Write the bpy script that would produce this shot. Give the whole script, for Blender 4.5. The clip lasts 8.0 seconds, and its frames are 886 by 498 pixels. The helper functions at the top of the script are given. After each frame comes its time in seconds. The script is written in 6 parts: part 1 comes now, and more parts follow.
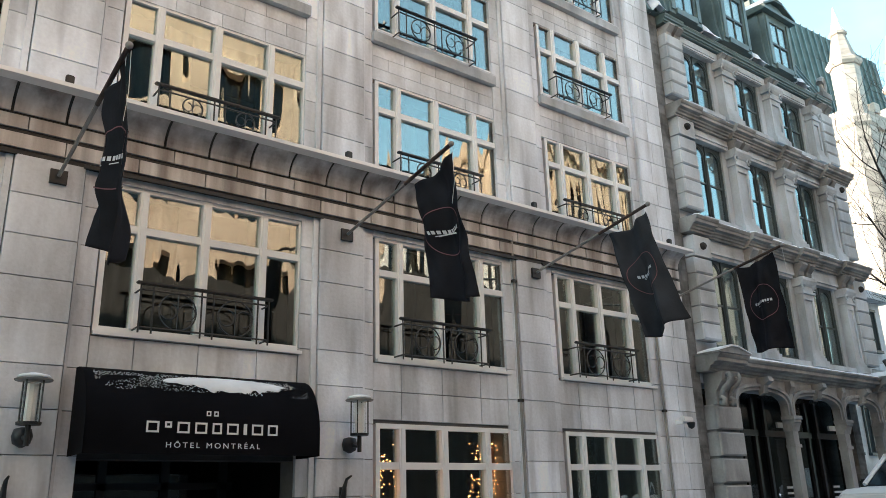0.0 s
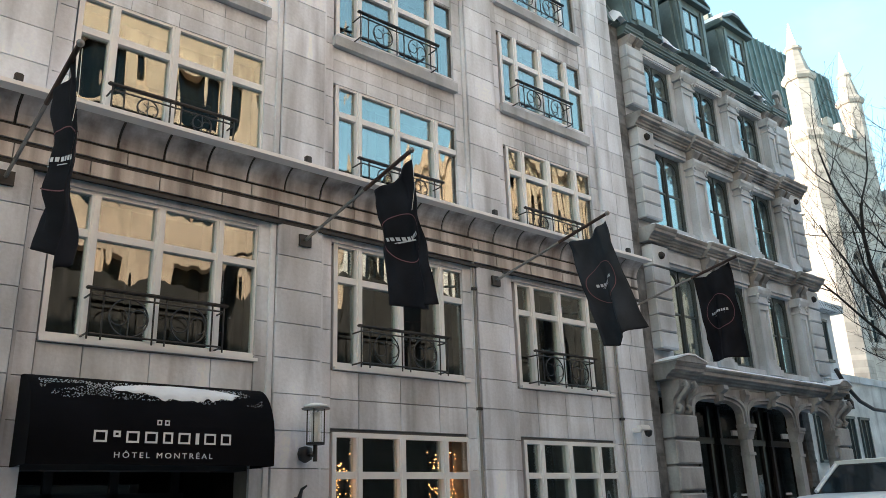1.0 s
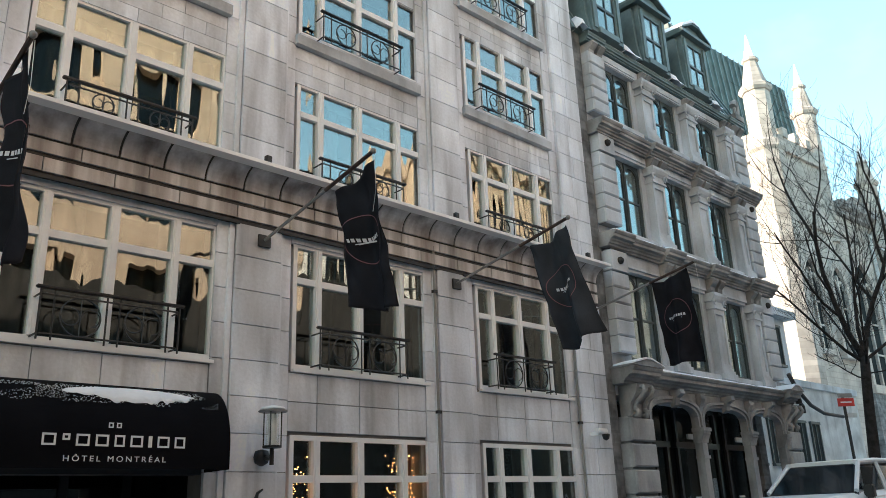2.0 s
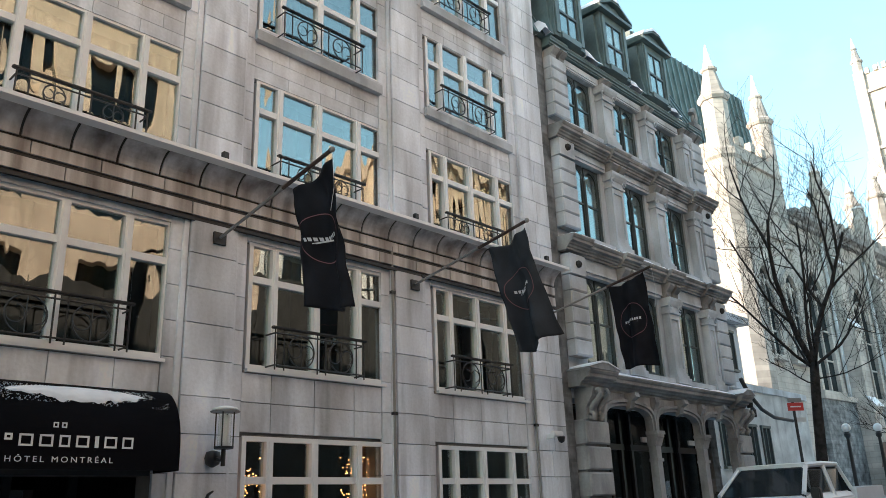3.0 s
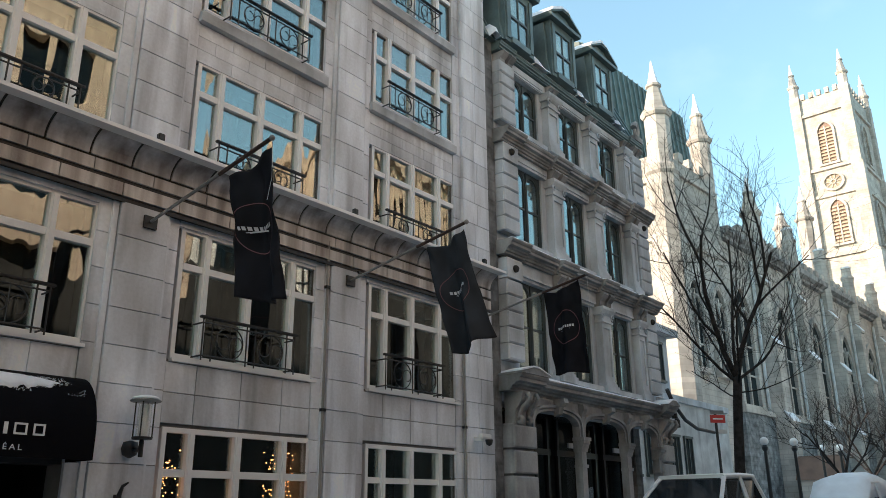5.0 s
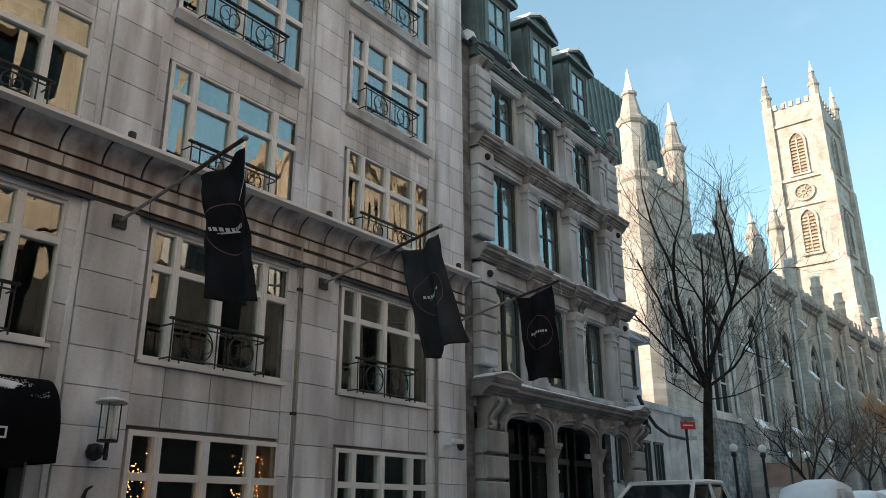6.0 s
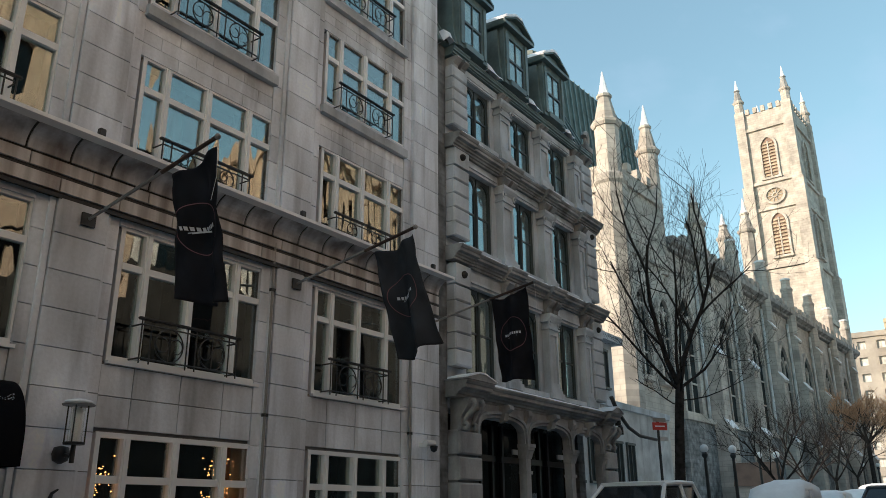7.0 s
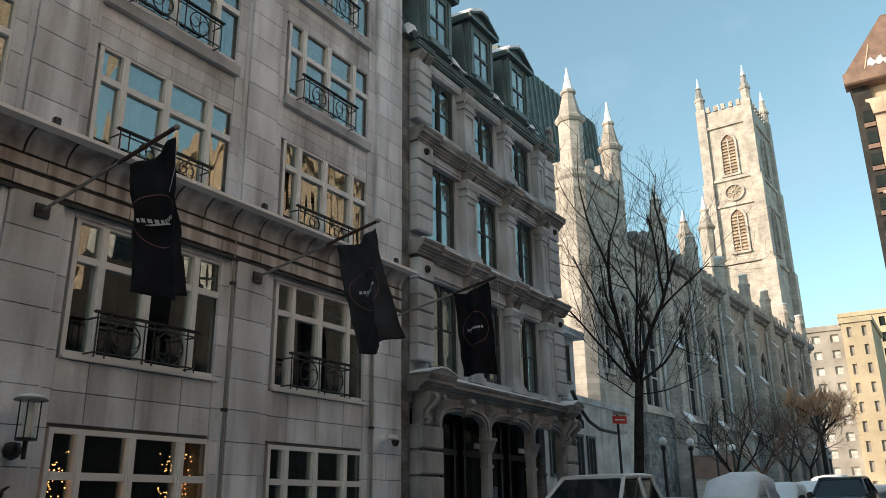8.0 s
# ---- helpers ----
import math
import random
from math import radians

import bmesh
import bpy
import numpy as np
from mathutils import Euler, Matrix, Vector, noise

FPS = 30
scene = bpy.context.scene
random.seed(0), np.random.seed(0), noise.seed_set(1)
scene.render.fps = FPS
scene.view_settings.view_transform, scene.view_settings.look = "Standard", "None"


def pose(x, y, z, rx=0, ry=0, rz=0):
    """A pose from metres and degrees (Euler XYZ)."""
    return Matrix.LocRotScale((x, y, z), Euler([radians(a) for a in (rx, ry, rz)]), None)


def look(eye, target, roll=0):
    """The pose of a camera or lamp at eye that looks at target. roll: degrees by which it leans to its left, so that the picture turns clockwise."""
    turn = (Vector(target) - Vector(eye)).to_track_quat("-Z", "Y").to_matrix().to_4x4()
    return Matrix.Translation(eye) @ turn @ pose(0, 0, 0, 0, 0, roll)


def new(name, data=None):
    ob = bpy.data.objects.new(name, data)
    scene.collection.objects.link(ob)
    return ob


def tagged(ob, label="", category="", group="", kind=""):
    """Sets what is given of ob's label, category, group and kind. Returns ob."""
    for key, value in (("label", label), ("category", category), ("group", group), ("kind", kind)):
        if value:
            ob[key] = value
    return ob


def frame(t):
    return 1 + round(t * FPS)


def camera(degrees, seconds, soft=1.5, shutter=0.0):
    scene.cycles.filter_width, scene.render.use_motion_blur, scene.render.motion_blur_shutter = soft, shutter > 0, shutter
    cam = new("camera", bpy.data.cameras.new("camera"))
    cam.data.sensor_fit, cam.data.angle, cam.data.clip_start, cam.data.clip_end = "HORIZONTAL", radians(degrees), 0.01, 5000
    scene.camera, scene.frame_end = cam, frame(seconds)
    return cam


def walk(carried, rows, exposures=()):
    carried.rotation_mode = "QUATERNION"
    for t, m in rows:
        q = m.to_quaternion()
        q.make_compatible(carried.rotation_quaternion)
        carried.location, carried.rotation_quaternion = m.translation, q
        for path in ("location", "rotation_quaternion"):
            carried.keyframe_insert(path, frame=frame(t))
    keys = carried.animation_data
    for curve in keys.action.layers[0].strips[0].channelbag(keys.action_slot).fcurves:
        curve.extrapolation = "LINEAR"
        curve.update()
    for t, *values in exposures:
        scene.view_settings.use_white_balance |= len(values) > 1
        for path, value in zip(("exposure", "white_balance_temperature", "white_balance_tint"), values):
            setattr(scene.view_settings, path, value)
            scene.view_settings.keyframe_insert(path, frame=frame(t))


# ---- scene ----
cam = camera(57.82, 8.0, soft=0.55)
PATH = [
    (0, (-0.888, -10.053, 1.967), (0.285, -8.552, 2.576), -1.7),
    (0.5, (-0.863, -10.017, 2.001), (0.358, -8.556, 2.612), -1.9),
    (1, (-0.811, -10.009, 1.998), (0.433, -8.572, 2.62), -2.0),
    (1.5, (-0.79, -9.992, 1.992), (0.489, -8.588, 2.618), -2.1),
    (3, (-0.714, -9.974, 1.993), (0.668, -8.672, 2.621), -2.2),
    (3.5, (-0.669, -9.974, 1.991), (0.749, -8.711, 2.617), -1.8),
    (4, (-0.663, -9.952, 2.003), (0.779, -8.713, 2.625), -1.2),
    (4.5, (-0.647, -9.954, 1.997), (0.814, -8.737, 2.619), -0.8),
    (6, (-0.576, -9.938, 2.019), (0.94, -8.797, 2.652), -0.2),
    (6.5, (-0.561, -9.951, 2.016), (0.97, -8.832, 2.652), -0.4),
    (7, (-0.541, -9.926, 2.049), (1.012, -8.835, 2.682), -0.4),
    (7.5, (-0.516, -9.937, 2.053), (1.056, -8.876, 2.686), -0.5),
    (8, (-0.511, -9.931, 2.066), (1.095, -8.912, 2.683), -0.8),
]
walk(cam, [(t, look(eye, target, roll)) for t, eye, target, roll in PATH], exposures=[(0.0, 2.48, 5000, 12), (1.5, 2.3, 5000, 12), (3.0, 2.22, 5000, 13), (4.5, 1.9, 5000, 13), (6.0, 1.45, 5050, 13), (8.0, 1.13, 5100, 12)])

# ---- light: clear winter sky, low sun over the roofs behind the hotel ----
SUN_EL, SUN_TO = 22.0, Vector((-0.82, 0.57, 0.0)).normalized()
world = bpy.data.worlds.new("sky")
scene.world = world
world.use_nodes = True
wn = world.node_tree
sky = wn.nodes.new("ShaderNodeTexSky")
sky.sky_type, sky.sun_disc = "NISHITA", False
sky.sun_elevation = radians(SUN_EL)
sky.sun_rotation = math.atan2(SUN_TO.x, SUN_TO.y)
sky.dust_density, sky.ozone_density, sky.air_density = 1.0, 1.0, 1.0
# thin winter haze: pale greenish tint and faint cirrus
haze, cirrus, stretch, coord, ramp = (wn.nodes.new("ShaderNode" + k) for k in ("Mix", "TexNoise", "Mapping", "TexCoord", "ValToRGB"))
tint = wn.nodes.new("ShaderNodeMix")
tint.data_type, tint.blend_type = "RGBA", "MULTIPLY"
tint.inputs["Factor"].default_value = 1.0
tint.inputs["B"].default_value = (1.2, 1.14, 0.69, 1)
wn.links.new(sky.outputs[0], tint.inputs["A"])
haze.data_type = "RGBA"
stretch.inputs["Scale"].default_value, stretch.inputs["Rotation"].default_value = (1.0, 5.0, 9.0), (0.3, 0.5, 0.6)
cirrus.inputs["Scale"].default_value, cirrus.inputs["Detail"].default_value = 1.6, 7
ramp.color_ramp.elements[0].position, ramp.color_ramp.elements[1].position = 0.5, 0.85
ramp.color_ramp.elements[0].color, ramp.color_ramp.elements[1].color = (0.17, 0.17, 0.17, 1), (0.5, 0.5, 0.5, 1)
wn.links.new(coord.outputs["Generated"], stretch.inputs["Vector"])
wn.links.new(stretch.outputs[0], cirrus.inputs["Vector"])
wn.links.new(cirrus.outputs["Fac"], ramp.inputs["Fac"])
wn.links.new(ramp.outputs["Color"], haze.inputs["Factor"])
wn.links.new(tint.outputs["Result"], haze.inputs["A"])
haze.inputs["B"].default_value = (2.6, 2.85, 2.85, 1)
wn.links.new(haze.outputs["Result"], wn.nodes["Background"].inputs[0])
wn.nodes["Background"].inputs[1].default_value = 0.112
sun = new("sun", bpy.data.lights.new("sun", "SUN"))
sun.data.energy, sun.data.angle, sun.data.color = 2.75, radians(0.5), (1.0, 0.68, 0.4)
aim = SUN_TO * math.cos(radians(SUN_EL)) + Vector((0, 0, math.sin(radians(SUN_EL))))
sun.matrix_world = look((aim * 200)[:], (0, 0, 0))


# ---- materials ----
def mat(name, col, rough=0.8, metal=0.0, vary=0.15, scale=1.2, fine=14.0, bump=0.25, rand=0.0, streak=0.0, second=None, course=None, drip=0.0):
    """A procedural surface: large blotches, fine grain, optional per-piece variation and vertical streaks."""
    m = bpy.data.materials.new(name)
    m.use_nodes = True
    nt = m.node_tree
    b = nt.nodes["Principled BSDF"]
    b.inputs["Roughness"].default_value, b.inputs["Metallic"].default_value = rough, metal
    if rough > 0.75:
        b.inputs["Specular IOR Level"].default_value = 0.15
    geo = nt.nodes.new("ShaderNodeNewGeometry")
    big, small = nt.nodes.new("ShaderNodeTexNoise"), nt.nodes.new("ShaderNodeTexNoise")
    big.inputs["Scale"].default_value, big.inputs["Detail"].default_value = scale, 5
    small.inputs["Scale"].default_value, small.inputs["Detail"].default_value = fine, 6
    pos = geo.outputs["Position"]
    nt.links.new(pos, small.inputs["Vector"])
    if streak:
        mp = nt.nodes.new("ShaderNodeMapping")
        mp.inputs["Scale"].default_value = (1.0, 1.0, 1.0 - streak)
        nt.links.new(pos, mp.inputs["Vector"])
        pos = mp.outputs["Vector"]
    nt.links.new(pos, big.inputs["Vector"])
    ramp = nt.nodes.new("ShaderNodeValToRGB")
    ramp.color_ramp.elements[0].position, ramp.color_ramp.elements[1].position = 0.3, 0.7
    lo = second if second else [c * (1 - 2 * vary) for c in col]
    ramp.color_ramp.elements[0].color = (*lo, 1)
    ramp.color_ramp.elements[1].color = (*[min(1, c * (1 + vary)) for c in col], 1)
    nt.links.new(big.outputs["Fac"], ramp.inputs["Fac"])
    hsv = nt.nodes.new("ShaderNodeHueSaturation")
    nt.links.new(ramp.outputs["Color"], hsv.inputs["Color"])
    add = nt.nodes.new("ShaderNodeMath")
    add.operation = "MULTIPLY_ADD"
    nt.links.new(small.outputs["Fac"], add.inputs[0])
    add.inputs[1].default_value, add.inputs[2].default_value = vary * 1.6, 1.0 - vary * 0.8
    last = add.outputs[0]
    if rand:
        info = nt.nodes.new("ShaderNodeObjectInfo")
        more = nt.nodes.new("ShaderNodeMath")
        more.operation = "MULTIPLY_ADD"
        nt.links.new(info.outputs["Random"], more.inputs[0])
        more.inputs[1].default_value = rand
        nt.links.new(last, more.inputs[2])
        last = more.outputs[0]
    if drip:
        # rain-washed dirt: long narrow vertical runs
        run, long, edge, keep = (nt.nodes.new("ShaderNode" + k) for k in ("TexNoise", "Mapping", "MapRange", "Math"))
        long.inputs["Scale"].default_value = (1.0, 1.0, 0.11)
        nt.links.new(geo.outputs["Position"], long.inputs["Vector"])
        nt.links.new(long.outputs[0], run.inputs["Vector"])
        run.inputs["Scale"].default_value, run.inputs["Detail"].default_value = 2.6, 7
        edge.inputs["From Min"].default_value, edge.inputs["From Max"].default_value = 0.52, 0.72
        edge.inputs["To Min"].default_value, edge.inputs["To Max"].default_value = 1.0, 1.0 - drip
        nt.links.new(run.outputs["Fac"], edge.inputs["Value"])
        keep.operation = "MULTIPLY"
        nt.links.new(edge.outputs[0], keep.inputs[0])
        nt.links.new(last, keep.inputs[1])
        last = keep.outputs[0]
    if course:
        # coursed masonry: stones of course = (length, height) metres, each with its own tone
        sep, tot, com, br, tone = (nt.nodes.new("ShaderNode" + k) for k in ("SeparateXYZ", "Math", "CombineXYZ", "TexBrick", "Math"))
        nt.links.new(geo.outputs["Position"], sep.inputs[0])
        nt.links.new(sep.outputs["X"], tot.inputs[0])
        nt.links.new(sep.outputs["Y"], tot.inputs[1])
        nt.links.new(tot.outputs[0], com.inputs["X"])
        nt.links.new(sep.outputs["Z"], com.inputs["Y"])
        nt.links.new(com.outputs[0], br.inputs["Vector"])
        br.inputs["Scale"].default_value = 1.0
        br.inputs["Brick Width"].default_value, br.inputs["Row Height"].default_value = course
        br.inputs["Mortar Size"].default_value, br.inputs["Bias"].default_value = 0.03, -0.1
        br.inputs["Color1"].default_value, br.inputs["Color2"].default_value = (1, 1, 1, 1), (0.84, 0.84, 0.84, 1)
        br.inputs["Mortar"].default_value = (0.8, 0.8, 0.8, 1)
        tone.operation = "MULTIPLY"
        nt.links.new(br.outputs["Color"], tone.inputs[0])
        nt.links.new(last, tone.inputs[1])
        last = tone.outputs[0]
    nt.links.new(last, hsv.inputs["Value"])
    nt.links.new(hsv.outputs["Color"], b.inputs["Base Color"])
    if bump:
        bp = nt.nodes.new("ShaderNodeBump")
        bp.inputs["Strength"].default_value, bp.inputs["Distance"].default_value = bump, 0.02
        nt.links.new(small.outputs["Fac"], bp.inputs["Height"])
        nt.links.new(bp.outputs["Normal"], b.inputs["Normal"])
    return m


def glass_mat(name, tint, ior, wave, scale, gloss=(0.95, 0.97, 0.96)):
    """A window pane: clear with a Fresnel gloss, slightly wavy."""
    m = bpy.data.materials.new(name)
    m.use_nodes = True
    nt = m.node_tree
    nt.nodes.remove(nt.nodes["Principled BSDF"])
    out = nt.nodes["Material Output"]
    gl, tr, mx, fr = (nt.nodes.new("ShaderNode" + k) for k in ("BsdfGlossy", "BsdfTransparent", "MixShader", "LayerWeight"))
    gl.inputs["Roughness"].default_value = 0.0
    gl.inputs["Color"].default_value = (*gloss, 1)
    tr.inputs["Color"].default_value = (*tint, 1)
    fr.inputs["Blend"].default_value = 0.5
    base = ((ior - 1) / (ior + 1)) ** 2
    power, lift = nt.nodes.new("ShaderNodeMath"), nt.nodes.new("ShaderNodeMath")
    power.operation, lift.operation = "POWER", "MULTIPLY_ADD"
    power.inputs[1].default_value = 5.0
    lift.inputs[1].default_value, lift.inputs[2].default_value = 1 - base, base
    nt.links.new(fr.outputs["Facing"], power.inputs[0])
    nt.links.new(power.outputs[0], lift.inputs[0])
    geo, no, bp, info, va = (nt.nodes.new("ShaderNode" + k) for k in ("NewGeometry", "TexNoise", "Bump", "ObjectInfo", "VectorMath"))
    va.operation = "ADD"
    sc = nt.nodes.new("ShaderNodeVectorMath")
    sc.operation = "SCALE"
    sc.inputs[0].default_value = (31, 17, 43)
    nt.links.new(info.outputs["Random"], sc.inputs["Scale"])
    nt.links.new(geo.outputs["Position"], va.inputs[0])
    nt.links.new(sc.outputs[0], va.inputs[1])
    squash = nt.nodes.new("ShaderNodeMapping")
    squash.inputs["Scale"].default_value = (3.0, 3.0, 0.55)
    nt.links.new(va.outputs[0], squash.inputs["Vector"])
    nt.links.new(squash.outputs[0], no.inputs["Vector"])
    no.inputs["Scale"].default_value, no.inputs["Detail"].default_value = scale, 0.5
    bp.inputs["Strength"].default_value, bp.inputs["Distance"].default_value = 1.0, wave
    nt.links.new(no.outputs["Fac"], bp.inputs["Height"])
    nt.links.new(bp.outputs["Normal"], gl.inputs["Normal"])
    nt.links.new(lift.outputs[0], mx.inputs[0])
    nt.links.new(tr.outputs[0], mx.inputs[1])
    nt.links.new(gl.outputs[0], mx.inputs[2])
    nt.links.new(mx.outputs[0], out.inputs["Surface"])
    return m


def glow_mat(name, col, strength):
    m = bpy.data.materials.new(name)
    m.use_nodes = True
    b = m.node_tree.nodes["Principled BSDF"]
    b.inputs["Base Color"].default_value = (*col, 1)
    b.inputs["Emission Color"].default_value = (*col, 1)
    b.inputs["Emission Strength"].default_value = strength
    return m


M_STONE = mat("limestone", (0.72, 0.75, 0.81), 0.85, vary=0.18, scale=1.3, fine=20, rand=0.28, streak=0.72, second=(0.42, 0.428, 0.445), drip=0.42)
M_FRIEZE = mat("stained_limestone", (0.69, 0.68, 0.675), 0.85, vary=0.12, scale=3.4, fine=30, rand=0.15, streak=0.9, second=(0.25, 0.215, 0.2), drip=0.55)
M_MORTAR = mat("mortar", (0.22, 0.215, 0.21), 0.95, vary=0.2)
M_DARKJOINT = mat("black_filler", (0.03, 0.028, 0.028), 0.6, vary=0.2)
M_WHITE = mat("white_paint", (0.88, 0.88, 0.88), 0.45, vary=0.04, bump=0.05)
M_IRON = mat("black_iron", (0.02, 0.021, 0.023), 0.45, metal=0.0, vary=0.2, bump=0.1)
M_STEEL = mat("grey_steel", (0.3, 0.29, 0.28), 0.5, metal=0.3, vary=0.15, bump=0.08)
M_SHOPGLASS = glass_mat("shop_glass", (0.7, 0.75, 0.75), 1.55, 0.004, 1.2)
M_SNOW = mat("snow", (0.86, 0.88, 0.92), 0.7, vary=0.04, scale=3, fine=20, bump=0.4)
# Rooms and curtains are near black: the unlit interior is in their colour.
M_ROOM = mat("unlit_room", (0.02, 0.019, 0.018), 0.9, vary=0.3)
M_CURTAIN = mat("dimmed_curtain", (0.028, 0.028, 0.03), 0.9, vary=0.12, scale=2, fine=60, bump=0.1)
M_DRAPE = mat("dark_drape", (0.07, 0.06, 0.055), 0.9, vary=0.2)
M_GLASS = glass_mat("window_glass", (0.82, 0.87, 0.85), 2.6, 0.015, 1.15, (0.98, 0.99, 0.92))
M_GLASS_B = glass_mat("old_window_glass", (0.8, 0.85, 0.86), 2.25, 0.006, 1.2, (0.92, 1.0, 0.97))
M_CANVAS = mat("black_canvas", (0.004, 0.004, 0.006), 0.97, vary=0.3, fine=80, bump=0.15)
M_FLAG = mat("black_flag_cloth", (0.011, 0.0115, 0.016), 0.77, vary=0.3, scale=2, fine=60, bump=0.1)
M_FLAGGREY = mat("thin_grey_flag_cloth", (0.032, 0.036, 0.044), 0.77, vary=0.2, scale=2, fine=60, bump=0.1)
M_LETTER = mat("white_print", (0.8, 0.8, 0.8), 0.6, vary=0.03, bump=0)
M_RED = mat("red_paint", (0.5, 0.05, 0.04), 0.5, vary=0.1)
M_POLEWOOD = mat("brown_pole", (0.05, 0.028, 0.022), 0.5, vary=0.2)
M_GREY2 = mat("greystone", (0.55, 0.585, 0.63), 0.85, vary=0.16, scale=1.1, fine=22, rand=0.14, streak=0.4, second=(0.36, 0.37, 0.375), drip=0.3)

# A darker greystone, used on the ground storey only.
M_GREYLOW = mat("ground_storey_greystone", (0.4, 0.405, 0.41), 0.85, vary=0.2, scale=1.5, fine=20, streak=0.4, second=(0.2, 0.2, 0.2), drip=0.3)
# Darker greystone for mouldings: soot plus cornice shadow put into the colour.
M_GREYDARK = mat("sooty_shaded_greystone", (0.36, 0.36, 0.355), 0.85, vary=0.2, scale=1.6, fine=22, streak=0.4, second=(0.15, 0.147, 0.143))
M_RUBBLE = mat("rubble_stone", (0.25, 0.26, 0.265), 0.95, vary=0.3, scale=2.2, fine=9, bump=0.6, course=(0.45, 0.27))
M_TEALFRAME = mat("grey_green_paint", (0.07, 0.09, 0.092), 0.5, vary=0.08, bump=0.05)
M_SLATE = mat("grey_green_mansard_metal", (0.135, 0.19, 0.195), 0.5, vary=0.15, scale=1.5, fine=12, bump=0.15)
M_CHURCH = mat("church_limestone", (0.47, 0.438, 0.395), 0.9, vary=0.2, scale=0.8, fine=2.4, bump=0.6, rand=0.16, second=(0.33, 0.305, 0.275), course=(0.75, 0.34))
M_CHROOF = mat("church_roof", (0.10, 0.13, 0.12), 0.6, vary=0.2)
M_LOUVRE = mat("louvre", (0.40, 0.33, 0.24), 0.8, vary=0.2)
M_LEADED = glass_mat("leaded_glass", (0.05, 0.07, 0.07), 1.45, 0.01, 2.0)
M_STUCCO = mat("white_stucco", (0.62, 0.63, 0.62), 0.9, vary=0.14, drip=0.35, second=(0.4, 0.405, 0.4))
M_GOLD = mat("warm_sandstone", (0.62, 0.49, 0.37), 0.9, vary=0.12, scale=0.5, fine=4, course=(1.3, 0.6))
M_PALE = mat("pale_office_stone", (0.8, 0.78, 0.74), 0.9, vary=0.08, scale=0.5, fine=4, course=(1.3, 0.6))
M_FARSTONE = mat("far_stone", (0.36, 0.34, 0.31), 0.9, vary=0.15, scale=0.3, fine=2)
M_BLIND = mat("pale_blind", (0.42, 0.46, 0.46), 0.9, vary=0.1)
# Near-black for dark fittings, and for shade painted on bases, strips and interiors.
M_NEARBLACK = mat("near_black", (0.05, 0.048, 0.046), 0.9, vary=0.2)
M_BROWN = mat("brown_copper", (0.22, 0.14, 0.10), 0.6, vary=0.15)
M_CARGLASS = mat("tinted_glass", (0.015, 0.02, 0.025), 0.06, vary=0.05, bump=0)
M_DARKPANE = mat("dark_leaded_pane", (0.02, 0.028, 0.03), 0.76, vary=0.2, bump=0.1)
M_BARK = mat("bark", (0.034, 0.03, 0.028), 0.95, vary=0.3, scale=6, fine=30, bump=0.6)
M_ASPHALT = mat("salted_asphalt", (0.1, 0.1, 0.105), 0.9, vary=0.2, scale=0.5, fine=20, second=(0.2, 0.2, 0.21))
M_BOUNCESLAB = mat("pale_bounce_slab", (0.72, 0.74, 0.77), 0.8, vary=0.1, scale=1.0, fine=12, second=(0.5, 0.51, 0.53))
M_PAVE = mat("snowy_pavement", (0.3, 0.3, 0.31), 0.9, vary=0.2, scale=0.8, fine=12, second=(0.45, 0.46, 0.48))


# ---- mesh helpers ----
def box(bm, x0, x1, y0, y1, z0, z1):
    v = [bm.verts.new(p) for p in ((x0, y0, z0), (x1, y0, z0), (x1, y1, z0), (x0, y1, z0), (x0, y0, z1), (x1, y0, z1), (x1, y1, z1), (x0, y1, z1))]
    for f in ((3, 2, 1, 0), (4, 5, 6, 7), (0, 1, 5, 4), (1, 2, 6, 5), (2, 3, 7, 6), (3, 0, 4, 7)):
        bm.faces.new([v[i] for i in f])
    return v


def extrude_x(bm, profile, x0, x1):
    """A closed profile of (y, z) points drawn out along x."""
    a = [bm.verts.new((x0, y, z)) for y, z in profile]
    b = [bm.verts.new((x1, y, z)) for y, z in profile]
    n = len(profile)
    for i in range(n):
        bm.faces.new((a[i], a[(i + 1) % n], b[(i + 1) % n], b[i]))
    bm.faces.new(a[::-1])
    bm.faces.new(b)
    bmesh.ops.recalc_face_normals(bm, faces=bm.faces[:])


def extrude_y(bm, outline, y0, y1):
    """A closed outline of (x, z) points drawn out along y."""
    a = [bm.verts.new((x, y0, z)) for x, z in outline]
    b = [bm.verts.new((x, y1, z)) for x, z in outline]
    n = len(outline)
    for i in range(n):
        bm.faces.new((a[i], a[(i + 1) % n], b[(i + 1) % n], b[i]))
    bm.faces.new(a[::-1])
    bm.faces.new(b)
    bmesh.ops.recalc_face_normals(bm, faces=bm.faces[:])


def strip_arch(bm, inner, outer, y0, y1):
    """A band between two open outlines of (x, z) points, from y0 to y1."""
    rows = [[bm.verts.new((x, y, z)) for x, z in line] for line in (inner, outer) for y in (y0, y1)]
    ia, ib, oa, ob = rows
    for k in range(len(inner) - 1):
        bm.faces.new((ia[k], ia[k + 1], oa[k + 1], oa[k]))
        bm.faces.new((ib[k], ob[k], ob[k + 1], ib[k + 1]))
        bm.faces.new((ia[k], ib[k], ib[k + 1], ia[k + 1]))
        bm.faces.new((oa[k], oa[k + 1], ob[k + 1], ob[k]))
    for k in (0, -1):
        bm.faces.new((ia[k], oa[k], ob[k], ib[k]))
    bmesh.ops.recalc_face_normals(bm, faces=bm.faces[:])


